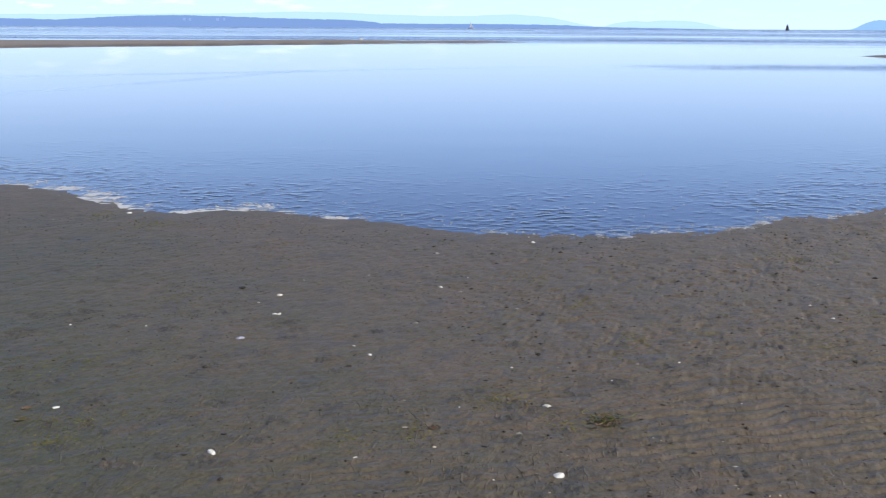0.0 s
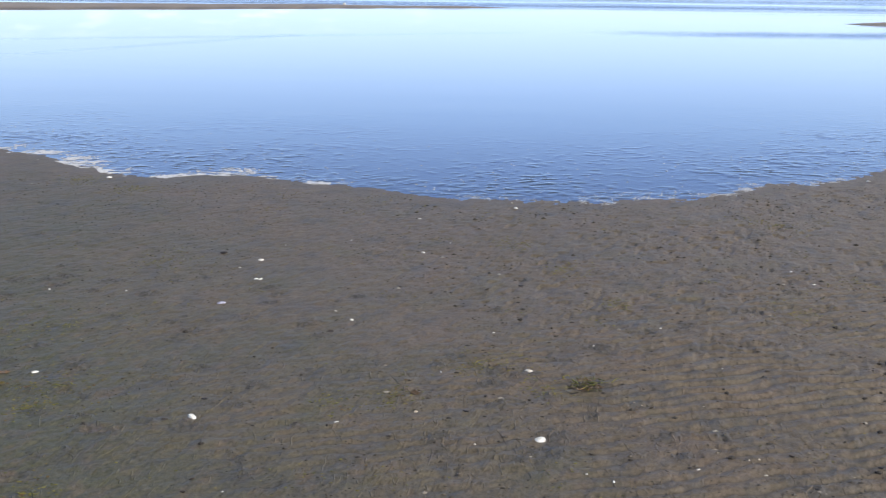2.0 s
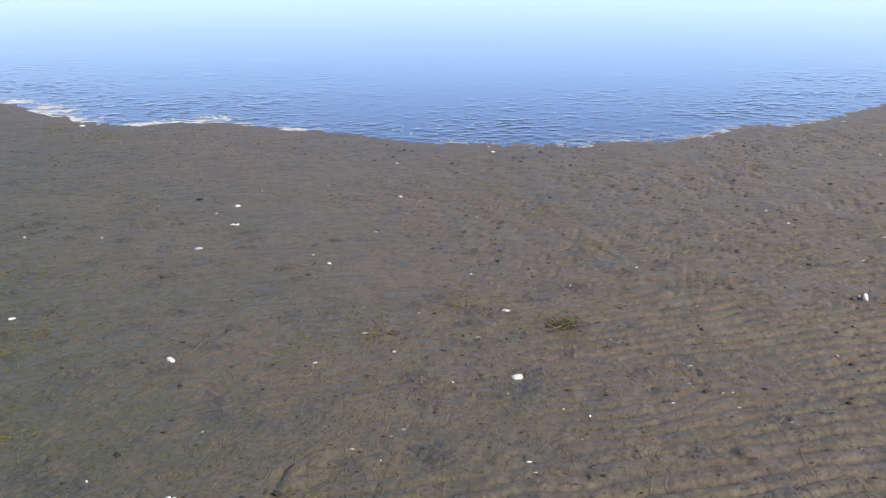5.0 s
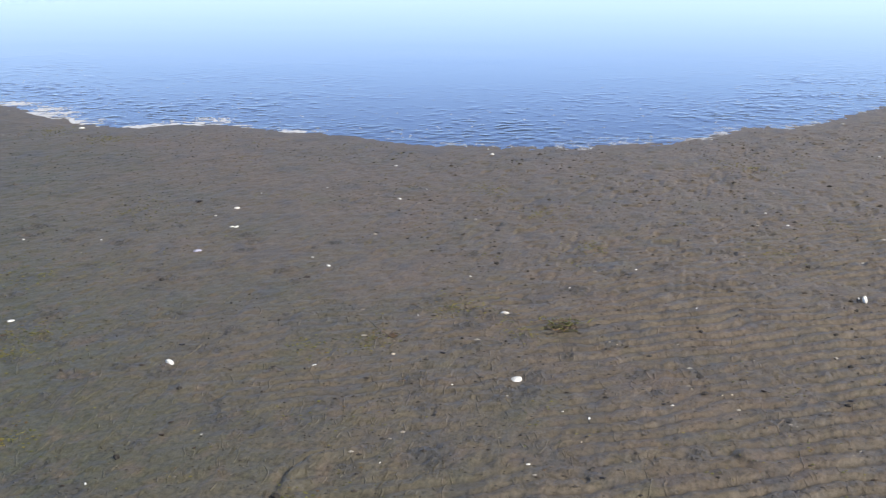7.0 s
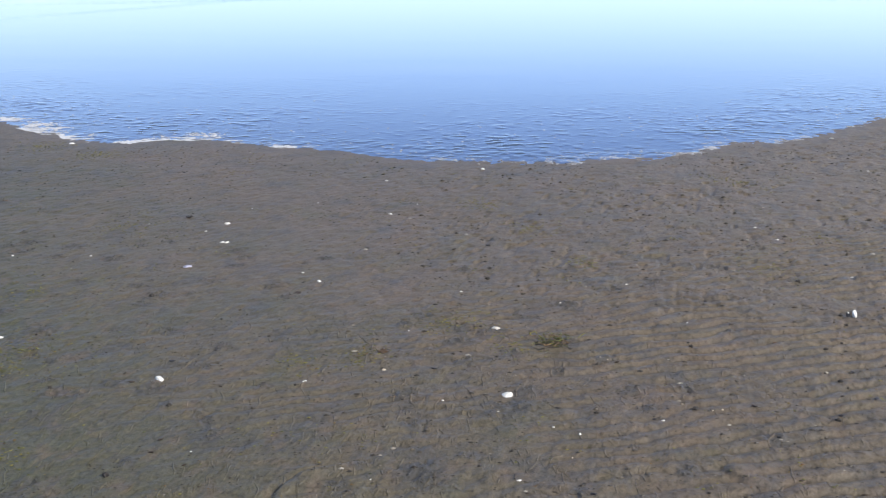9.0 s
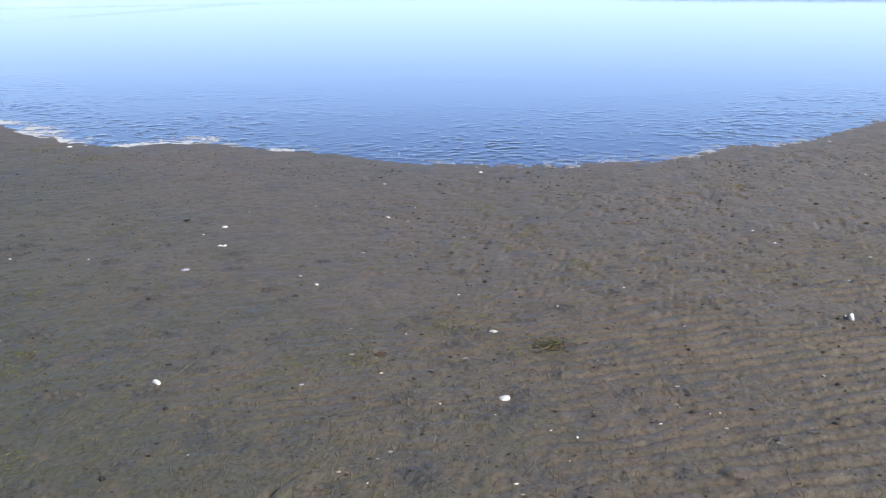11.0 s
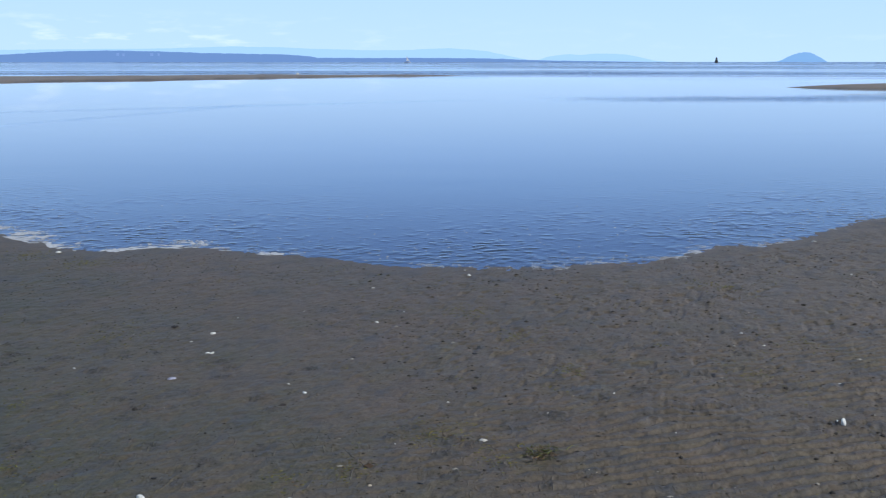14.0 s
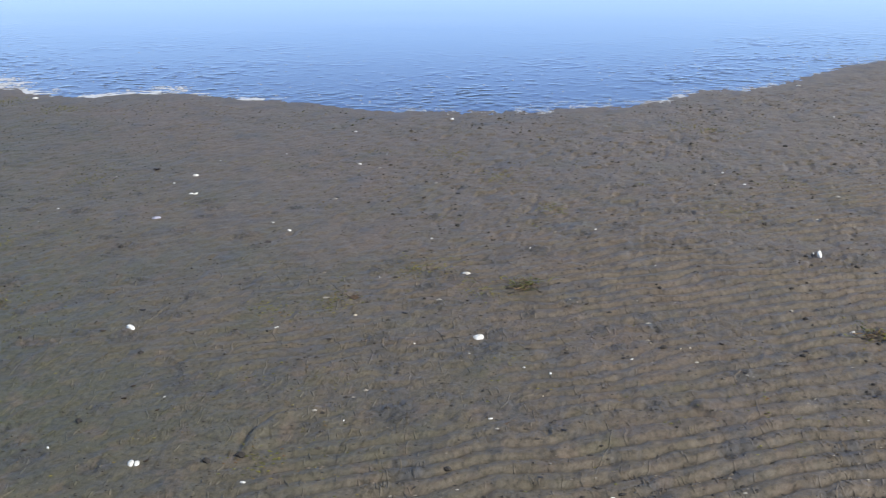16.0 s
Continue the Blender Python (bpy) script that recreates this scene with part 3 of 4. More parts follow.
def shore_house(az, el, w):
    d = 4180
    ob = new("house")
    ob.matrix_world = at_bearing(az, d, math.tan(radians(el)) * d - 3)
    bm = bmesh.new()
    box(bm, w, 9, 7, pose(0, 4.5, 3.5))
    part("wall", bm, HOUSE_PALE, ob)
    bm = bmesh.new()
    for x in (-w / 2 - 0.5, w / 2 + 0.5):
        for y, z in ((-0.6, 7), (9.6, 7), (4.5, 10)):
            bm.verts.new((x, y, z))
    bm.verts.ensure_lookup_table()
    for f in ((0, 1, 2), (5, 4, 3), (0, 2, 5, 3), (2, 1, 4, 5), (1, 0, 3, 4)):
        bm.faces.new([bm.verts[i] for i in f])
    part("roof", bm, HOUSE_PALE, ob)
    tagged(ob, "pale house on the far wooded shore", "house", "houses on the far shore")


channel_marker()
sailing_boat()
for az, el, w in ((-14.34, 0.36, 9), (-14.06, 0.34, 8), (-12.65, 0.36, 11), (-12.3, 0.36, 7)):
    shore_house(az, el, w)


# ---- shells ----
def valve_mesh(name, seed, long=1.0, dome=0.3, ribs=0.012, broken=0.0):
    """One valve of a bivalve, about 1 across: a fan of ribbed, domed shell with thickness, hinge at the back."""
    r = random.Random(seed)
    bm = bmesh.new()
    nu, nr, cut = 28, 6, r.uniform(0.3, 0.6)
    sheets = []
    for inner in (0, 1):
        sheet = []
        for i in range(nr + 1):
            q, ring = (i + 0.15) / (nr + 0.15), []
            for k in range(nu):
                a = 2 * math.pi * k / nu
                edge = 1 + ribs * math.cos(k * math.pi) * max(0, math.sin(a)) + 0.05 * math.sin(2 * a + seed * 1.7) + 0.045 * math.sin(3 * a + seed) + 0.03 * math.sin(5 * a + 2.1 * seed)
                if broken and abs(k / nu - cut) < 0.22:
                    edge *= 1 - broken * (0.6 + 0.4 * math.sin(k * 2.3 + seed)) * (1 - abs(k / nu - cut) / 0.3)
                ox, oy = 0.5 * math.cos(a) * edge, 0.43 * math.sin(a) * edge * (1 if math.sin(a) > 0 else 0.8)
                s = q * (0.93 if inner else 1)
                x, y = ox * s, (-0.2 * (1 - s) + oy * s) * long
                z = dome * (1 - q ** 2.4) ** 0.9 + 0.012 * math.sin(q * 22) * q + ribs * 0.6 * math.cos(k * math.pi) * q
                ring.append(bm.verts.new((x, y, max(z, 0) * (0.8 if inner else 1) - (0.02 if inner else 0))))
            sheet.append(ring)
        sheets.append(sheet)
    for inner, sheet in enumerate(sheets):
        for i in range(nr):
            for k in range(nu):
                n = (k + 1) % nu
                f = [sheet[i][k], sheet[i][n], sheet[i + 1][n], sheet[i + 1][k]]
                bm.faces.new(f if inner else f[::-1])
        bm.faces.new(sheet[0])
    for k in range(nu):
        n = (k + 1) % nu
        bm.faces.new((sheets[0][nr][k], sheets[0][nr][n], sheets[1][nr][n], sheets[1][nr][k]))
    bmesh.ops.remove_doubles(bm, verts=bm.verts, dist=0.0005)
    bmesh.ops.recalc_face_normals(bm, faces=bm.faces)
    for f in bm.faces:
        f.smooth = True
    me = bpy.data.meshes.new(name)
    bm.to_mesh(me)
    bm.free()
    return me


VALVES = {
    "clam_shell": [valve_mesh("clam_shell", 1, 0.85, 0.26), valve_mesh("clam_shell", 2, 0.95, 0.3, 0.02), valve_mesh("clam_shell", 3, 0.75, 0.22)],
    "shell_fragment": [valve_mesh("shell_fragment", 4, 0.7, 0.2, 0.01, 0.6), valve_mesh("shell_fragment", 5, 0.55, 0.14, 0.008, 0.5), valve_mesh("shell_fragment", 6, 1.0, 0.22, 0.015, 0.75)],
}
MESHES = {}


def with_material(me, mat):
    key = (me.name, mat.name)
    if key not in MESHES:
        MESHES[key] = me.copy()
        MESHES[key].materials.clear()
        MESHES[key].materials.append(mat)
    return MESHES[key]


def shell(x, y, w, kind, k, mat, label, turn, tip=0.0, up=0.0):
    ob = new(kind, with_material(VALVES[kind][k % 3], mat))
    ob.matrix_world = pose(x, y, height(x, y) + up * w - 0.004 * (w > 0.02), tip, 0, turn) @ Matrix.Diagonal((w, w, w, 1))
    return tagged(ob, label, "shell", "shells on the sand")


rs = random.Random(5)
# whole pale valves: x, y, width
BIG = [(-2.785, 8.684, 0.05), (-1.044, 5.936, 0.043), (-1.663, 4.046, 0.043), (-0.909, 3.587, 0.045), (0.365, 3.412, 0.05), (-0.371, 3.548, 0.028), (0.382, 4.107, 0.036),
       (0.575, 7.549, 0.036), (0.562, 7.766, 0.03), (3.734, 8.881, 0.04), (2.075, 5.51, 0.026), (0.875, 3.193, 0.024), (0.341, 2.786, 0.02), (-0.415, 4.784, 0.03), (-0.364, 2.452, 0.026),
       (1.735, 3.365, 0.032), (0.616, 2.325, 0.024), (-0.13, 7.135, 0.032)]
for k, (x, y, w) in enumerate(BIG):
    shell(x, y, w * 1.08, "clam_shell", k, SHELL_WORN if k in (1, 6, 9, 11, 15) else SHELL_WHITE, "bleached white clam shell lying domed side up on wet sand", rs.uniform(-60, 60), rs.uniform(-6, 6))
# worn pieces
SMALL = [(-2.264, 6.62, 0.02), (-1.757, 6.544, 0.02), (-2.044, 5.26, 0.018), (-1.64, 5.256, 0.028), (-1.912, 7.977, 0.02), (-1.495, 5.921, 0.02), (-1.134, 5.749, 0.016), (-0.95, 6.3, 0.016),
         (-3.729, 9.6, 0.022), (-3.297, 8.306, 0.022), (0.261, 7.309, 0.026), (-0.094, 6.148, 0.033), (0.078, 6.397, 0.015), (-0.554, 6.443, 0.016), (3.411, 7.399, 0.026), (2.032, 5.762, 0.018),
         (1.294, 6.799, 0.02), (-1.863, 4.498, 0.02), (-0.507, 4.924, 0.026), (-0.133, 4.056, 0.02), (0.263, 4.614, 0.014), (0.704, 4.441, 0.012), (0.015, 4.081, 0.013), (0.132, 3.373, 0.01),
         (1.058, 4.691, 0.016), (1.213, 4.162, 0.012), (2.209, 4.808, 0.025), (-0.675, 2.996, 0.02), (-0.948, 2.688, 0.016), (0.494, 3.143, 0.011), (0.576, 3.091, 0.016), (-0.104, 2.8, 0.01)]
for k, (x, y, w) in enumerate(SMALL):
    shell(x, y, w * 1.1, "shell_fragment", k, SHELL_WHITE, "small broken piece of white shell on the sand", rs.uniform(0, 360), rs.uniform(-10, 10))
for x, y, w in ((2.245, 6.245, 0.022), (2.308, 6.231, 0.022), (-0.08, 3.654, 0.02), (1.314, 2.533, 0.024), (1.505, 2.75, 0.022), (0.761, 3.75, 0.011), (0.79, 3.745, 0.011), (1.064, 3.258, 0.013), (1.1, 3.262, 0.012), (0.526, 2.932, 0.009)):
    shell(x, y, w, "shell_fragment", rs.randrange(3), SHELL_BEIGE, "beige stained shell fragment on the sand", rs.uniform(0, 360))
shell(-1.098, 5.053, 0.056, "clam_shell", 2, SHELL_MAUVE, "mauve-grey clam shell half sunk in wet sand", 25, 8)


def open_shell(x, y, pieces, label):
    """A gaping or crushed bivalve whose pieces still hold together."""
    ob = new("open_clam_shell")
    ob.matrix_world = pose(x, y, height(x, y))
    for dx, dy, dz, w, rx, ry, rz, mat, name in pieces:
        v = new(name, with_material(VALVES["clam_shell" if name == "valve" else "shell_fragment"][0], mat))
        v.parent = ob
        v.matrix_local = pose(dx, dy, dz, rx, ry, rz) @ Matrix.Diagonal((w, w, w, 1))
    tagged(ob, label, "shell", "shells on the sand")


# dark left valve stands in for the shell's shadowed side
open_shell(1.954, 4.215, [(0.01, 0, 0.014, 0.042, 78, 68, 8, SHELL_WHITE, "valve"), (-0.014, 0.006, 0.004, 0.034, 20, -35, 100, SHELL_DARK, "valve"), (-0.012, 0.014, 0.017, 0.017, 50, -10, 60, SHELL_WHITE, "fragment")], "gaping clam shell with one white valve standing upright")
open_shell(-0.987, 5.501, [(-0.014, 0.006, 0.0, 0.03, 10, 0, 20, SHELL_WHITE, "fragment"), (0.012, -0.006, 0.0, 0.032, 0, 12, 200, SHELL_WHITE, "fragment"), (0.016, 0.016, 0.0, 0.022, 0, 0, 100, SHELL_WHITE, "fragment")], "crushed white clam shell in several pieces")
open_shell(-0.684, 2.578, [(-0.006, 0, 0.0, 0.038, 0, 0, 90, SHELL_WHITE, "fragment"), (0.012, 0.0, 0.0, 0.03, 4, 0, 260, SHELL_WHITE, "fragment")], "squarish broken white clam shell on the sand")


# ---- dark bits: pebbles, bark chips, mussel shards ----
def lump_mesh(name, seed, sx, sy, sz, mat):
    r = random.Random(seed)
    bm = bmesh.new()
    bmesh.ops.create_icosphere(bm, subdivisions=2, radius=0.5)
    for v in bm.verts:
        n = noise.noise(v.co * 3.1 + Vector((seed * 7.3, 0, 0)))
        v.co *= 1 + 0.5 * n
        v.co = Vector((v.co.x * sx, v.co.y * sy, v.co.z * sz))
    if sz < 0.4:
        for v in bm.verts:
            v.co.z += 0.25 * v.co.x * v.co.x * r.uniform(0.5, 1.0)
    me = bpy.data.meshes.new(name)
    bm.to_mesh(me)
    bm.free()
    me.materials.append(mat)
    return me


BITS = [("pebble", [lump_mesh("pebble", s, 1, 0.8, 0.6, STONE) for s in (1, 2, 3)], "small dark wet pebble half sunk in the sand", "pebble", "pebbles on the sand"),
        ("bark_chip", [lump_mesh("bark_chip", s, 1, 0.45, 0.25, BARK) for s in (4, 5, 6)], "dark brown wet chip of bark lying on the sand", "bark chip", "bark chips on the sand"),
        ("mussel_shard", [lump_mesh("mussel_shard", s, 1, 0.6, 0.2, SHELL_DARK) for s in (7, 8, 9)], "blue-black mussel shell shard on the sand", "shell", "mussel shards on the sand")]


def scatter_bits(spots):
    for x, y, w in spots:
        name, meshes, label, category, group = BITS[0 if w < 0.016 else rs.choice((0, 1, 1, 2))]
        ob = new(name, rs.choice(meshes))
        w = (0.85 if y < 5.5 else 0.65) * w
        ob.matrix_world = pose(x, y, height(x, y) + 0.12 * w, rs.uniform(-12, 12), rs.uniform(-12, 12), rs.uniform(-50, 50)) @ Matrix.Diagonal((w, w, w * rs.uniform(0.8, 1.3), 1))
        tagged(ob, label, category, group)


scatter_bits([(-1.29, 6.07, 0.055), (-1.38, 6.16, 0.018), (-1.59, 7.39, 0.036), (-1.97, 7.03, 0.017), (-2.79, 7.48, 0.041), (-1.93, 5.44, 0.019), (-1.81, 7.08, 0.017), (-0.75, 5.42, 0.017), (0.11, 7.09, 0.022), (0.26, 5.32, 0.034), (-0.29, 7.23, 0.036), (0.05, 5.84, 0.026), (-0.15, 7.12, 0.021), (1.23, 7.78, 0.028), (1.26, 7.47, 0.017), (0.92, 5.73, 0.018), (0.59, 7.57, 0.026), (0.45, 5.42, 0.034), (1.26, 6.63, 0.02), (1.08, 5.83, 0.018), (1.56, 5.88, 0.015), (1.62, 5.95, 0.015), (2.36, 6.51, 0.024), (2.42, 6.4, 0.023), (2.08, 6.44, 0.016), (2.12, 5.52, 0.017), (1.68, 5.42, 0.02), (1.27, 5.97, 0.015)])
scatter_bits([(2.98, 6.67, 0.024), (3.25, 6.96, 0.021), (2.35, 5.22, 0.016), (2.67, 6.44, 0.041), (3.55, 8.08, 0.029), (-1.52, 4.07, 0.015), (-1.18, 3.87, 0.01), (-1.22, 4.73, 0.017), (-1.22, 4.82, 0.019), (-1.17, 4.59, 0.03), (-0.9, 3.76, 0.029), (-0.52, 3.53, 0.024), (-1, 3.55, 0.026), (-0.53, 3.32, 0.012), (-0.82, 3.34, 0.021), (-0.67, 3.51, 0.018), (-1.53, 5.08, 0.018), (-0.79, 4.24, 0.015), (-0.73, 4.36, 0.021), (-0.69, 4.3, 0.011), (-0.56, 4.03, 0.015), (-0.81, 3.83, 0.01), (-1.9, 4.65, 0.023), (-1.28, 3.5, 0.018), (-0.48, 3.73, 0.021), (0.19, 3.81, 0.016), (0.36, 3.79, 0.014), (0.11, 3.66, 0.029)])
scatter_bits([(0.32, 4.12, 0.015), (0.16, 4.33, 0.016), (0.4, 4.8, 0.032), (-0.4, 3.51, 0.013), (0.36, 3.42, 0.018), (0.17, 4.82, 0.012), (0.54, 4.68, 0.015), (0.53, 3.3, 0.022), (1.38, 4.47, 0.014), (1.75, 4.35, 0.035), (1.15, 3.86, 0.022), (1.15, 3.91, 0.013), (0.83, 3.92, 0.014), (1.39, 4.12, 0.024), (0.82, 3.71, 0.023), (1.57, 4.79, 0.025), (1.91, 4.74, 0.027), (1.01, 3.28, 0.032), (1.22, 3.29, 0.027), (1.49, 3.2, 0.024), (1.56, 3.36, 0.018), (1.76, 3.61, 0.013), (1.89, 4.12, 0.022), (1.94, 4.09, 0.022), (0.85, 3.21, 0.019), (0.95, 4.02, 0.015), (1.67, 4.39, 0.011)])
scatter_bits([(0.98, 3.33, 0.014), (1.58, 3.57, 0.013), (1.62, 3.45, 0.013), (-0.79, 3.08, 0.023), (-0.9, 2.84, 0.027), (-0.8, 2.99, 0.024), (-1.01, 2.68, 0.02), (-0.48, 2.57, 0.028), (-0.39, 2.6, 0.036), (-0.65, 2.59, 0.022), (-0.68, 2.9, 0.016), (0.19, 2.5, 0.025), (0.44, 2.43, 0.018), (0.66, 3.26, 0.018), (-0.01, 3.38, 0.011), (0.55, 2.69, 0.022), (0.36, 2.71, 0.018), (1.67, 3.12, 0.012), (1.22, 3.04, 0.02), (1.19, 2.76, 0.021), (1.45, 2.71, 0.017), (1.57, 2.84, 0.024), (1.67, 3.33, 0.026), (0.88, 2.31, 0.013), (0.89, 2.69, 0.014)])


# the drier side of the flat is strewn more thickly
scatter_bits([(rs.uniform(0.4, 0.54) * (y + 0.1), y, rs.uniform(0.011, 0.024)) for y in np.linspace(2.6, 7.4, 60)])

# added lump standing in for a small white speck of unknown kind
stone = new("stone", lump_mesh("stone", 12, 0.34, 0.28, 0.3, PALE_LUMP))
stone.matrix_world = pose(-10.6, 119, height(-10.6, 119) + 0.06)
tagged(stone, "pale lump in place of an unidentified white speck on the distant sand bar", "stone")


# ---- seaweed ----
def blade_mesh(seed, length, width, mat):
    """A limp strip of weed with some thickness, curling over the sand."""
    r = random.Random(seed)
    bm = bmesh.new()
    x = y = 0.0
    a, turn, rings, n = r.uniform(-0.3, 0.3), r.uniform(-0.5, 0.5), [], 9
    for k in range(n + 1):
        s = k / n
        w = width * (0.35 + 0.65 * math.sin(math.pi * min(1, 0.12 + 0.9 * s))) / 2
        nx, ny, z = -math.sin(a), math.cos(a), 0.002 + abs(0.007 * math.sin(2.2 * math.pi * s + seed)) * (0.4 + r.random() * 0.6)
        tilt = 0.5 * math.sin(seed + 5 * s)
        rings.append([bm.verts.new(p) for p in ((x + nx * w, y + ny * w, z + tilt * w), (x, y, z + 0.0012), (x - nx * w, y - ny * w, z - tilt * w), (x, y, z - 0.0006))])
        turn += r.uniform(-0.35, 0.35)
        a += turn * 0.5
        x, y = x + math.cos(a) * length / n, y + math.sin(a) * length / n
    for k in range(n):
        for j in range(4):
            bm.faces.new((rings[k][j], rings[k][(j + 1) % 4], rings[k + 1][(j + 1) % 4], rings[k + 1][j]))
    bm.faces.new(rings[0][::-1])
    bm.faces.new(rings[-1])
    bmesh.ops.recalc_face_normals(bm, faces=bm.faces)
    for f in bm.faces:
        f.smooth = True
    me = bpy.data.meshes.new("blade")
    bm.to_mesh(me)
    bm.free()
    me.materials.append(mat)
    return me


BLADES = {m.name: [blade_mesh(s + 10 * i, 0.06 + 0.01 * (s % 4), 0.006 + 0.0022 * (s % 3), m) for s in range(6)] for i, m in enumerate((WEED_GREEN, WEED_YELLOW, WEED_BROWN))}


def weed(x, y, w, mats, count, label, category="seaweed"):
    ob = new("seaweed_clump")
    z0 = height(x, y)
    ob.matrix_world = pose(x, y, z0)
    for k in range(count):
        dx, dy = rs.gauss(0, 0.28) * w, rs.gauss(0, 0.22) * w
        b = new("blade", rs.choice(BLADES[rs.choice(mats).name]))
        b.parent = ob
        s = rs.uniform(0.45, 1.0) * min(1.1, 0.35 + w * 6) * (0.42 if mats[0] is YE else 0.9 if w > 0.11 else 0.6)
        b.matrix_local = pose(dx, dy, height(x + dx, y + dy) - z0 + 0.001 + 0.0006 * k * (w > 0.1), rs.uniform(-8, 8), 0, rs.choice((0, 180)) + rs.gauss(8, 38)) @ Matrix.Diagonal((s, s, s, 1))
    tagged(ob, label, category, "seaweed on the sand")


GR, YE, BR = WEED_GREEN, WEED_YELLOW, WEED_BROWN
weed(0.605, 3.925, 0.145, [GR, GR, GR, YE, BR, BR], 52, "tangled dark green and yellow seaweed clump on rippled sand")
weed(1.81, 3.32, 0.12, [BR, GR, YE, BR], 42, "tangle of dark brown and yellow-green seaweed on rippled sand")
weed(0.63, 3.888, 0.05, [GR, YE], 14, "small dense tuft of bright and dark green seaweed")


def leaf(x, y, w, turn, mat, label):
    """A crumpled leaf of kelp lying on the sand."""
    bm = bmesh.new()
    n = 9
    sides = []
    for down in (0, 1):
        rows = []
        for i in range(n):
            row = []
            for j in range(n):
                u, v = 2 * i / (n - 1) - 1, 2 * j / (n - 1) - 1
                r = math.sqrt(max(1e-6, u * u + v * v - u * u * v * v)) / max(1e-6, math.hypot(u, v)) if (u or v) else 1
                px, py = 0.5 * u * r, 0.42 * v * r * (1 - 0.25 * u)
                z = 0.1 + 0.3 * noise.noise(Vector((px * 3.3, py * 3.3, x * 9))) + 0.12 * abs(py)
                row.append(bm.verts.new((px, py, max(z, 0.01) - 0.03 * down)))
            rows.append(row)
        sides.append(rows)
    for down, rows in enumerate(sides):
        for i in range(n - 1):
            for j in range(n - 1):
                f = (rows[i][j], rows[i + 1][j], rows[i + 1][j + 1], rows[i][j + 1])
                bm.faces.new(f[::-1] if down else f)
    rim = [(i, 0) for i in range(n)] + [(n - 1, j) for j in range(1, n)] + [(i, n - 1) for i in range(n - 2, -1, -1)] + [(0, j) for j in range(n - 2, 0, -1)]
    for (i, j), (k, m) in zip(rim, rim[1:] + rim[:1]):
        bm.faces.new((sides[0][i][j], sides[1][i][j], sides[1][k][m], sides[0][k][m]))
    bmesh.ops.recalc_face_normals(bm, faces=bm.faces)
    for f in bm.faces:
        f.smooth = True
    ob = part("kelp_leaf", bm, mat)
    ob.matrix_world = pose(x, y, height(x, y), 0, 0, turn) @ Matrix.Diagonal((w, w, 0.55 * w, 1))
    tagged(ob, label, "seaweed", "seaweed on the sand")


leaf(-0.084, 3.844, 0.046, 30, WEED_BROWN, "crumpled reddish-brown kelp leaf on the sand")
leaf(-1.289, 6.074, 0.048, 8, BARK, "dark brown kelp leaf lying flat on the sand")
leaf(-1.78, 4.03, 0.04, 20, WEED_BROWN, "rusty brown kelp scrap on the wet sand")
leaf(-1.745, 3.892, 0.05, 50, WEED_OLIVE, "olive-brown kelp leaf on the wet sand")
leaf(-1.55, 3.648, 0.03, 10, WEED_YELLOW, "small yellow-green curled leaf of weed")
leaf(1.514, 3.919, 0.028, 60, WEED_BROWN, "tiny reddish scrap of kelp on rippled sand")
leaf(-0.5, 4.6, 0.04, 70, BARK, "small brown kelp scrap on the sand")
weed(-0.077, 4.016, 0.03, [BR], 3, "curled brown strand of seaweed")
for x, y, w in ((-0.982, 5.298, 0.09), (-0.168, 3.796, 0.06), (0.143, 4.183, 0.065), (1.468, 5.516, 0.09), (-1.63, 3.857, 0.1), (-1.29, 2.983, 0.07), (-1.48, 3.905, 0.1), (2.649, 6.0, 0.05)):
    weed(x, y, w, [GR, YE, BR], int(6 + 70 * w), "sparse green-brown strands of seaweed on the sand")
GREEN_SPOTS = ((-2.959, 8.479, 0.12), (-2.44, 8.138, 0.08), (-1.646, 5.851, 0.1), (0.515, 6.38, 0.09), (0.722, 5.803, 0.09), (2.333, 5.508, 0.09), (2.354, 7.022, 0.1), (-1.738, 4.665, 0.13), (0.252, 4.182, 0.08),
                (-0.415, 3.741, 0.06), (0.433, 3.921, 0.05), (1.859, 4.955, 0.12), (-1.547, 3.656, 0.035), (0.928, 5.077, 0.05), (-0.336, 2.565, 0.04))
for x, y, w in GREEN_SPOTS:
    weed(x, y, w, [YE, YE, GR], int(5 + 90 * w), "thin scatter of yellow-green seaweed strands")
for x, y, w in ((-2.55, 6.541, 0.09), (-0.945, 7.079, 0.05), (0.764, 3.659, 0.03), (-0.041, 3.398, 0.03), (1.808, 3.349, 0.03), (-1.363, 3.493, 0.02), (0.393, 2.752, 0.04)):
    weed(x, y, w, [BR], int(3 + 50 * w), "few rusty brown scraps of seaweed on the sand")


# ---- stuff: worm trails, grit, foam ----
def soup(name, verts, faces, mat, label, category, smooth_faces=True):
    me = bpy.data.meshes.new(name)
    me.from_pydata(verts, [], faces)
    me.polygons.foreach_set("use_smooth", [smooth_faces] * len(me.polygons))
    for key in ("trough", "cast", "dry"):
        me.attributes.new(key, "FLOAT", "POINT")
    me.materials.append(mat)
    return tagged(new(name, me), label, category, kind="stuff")


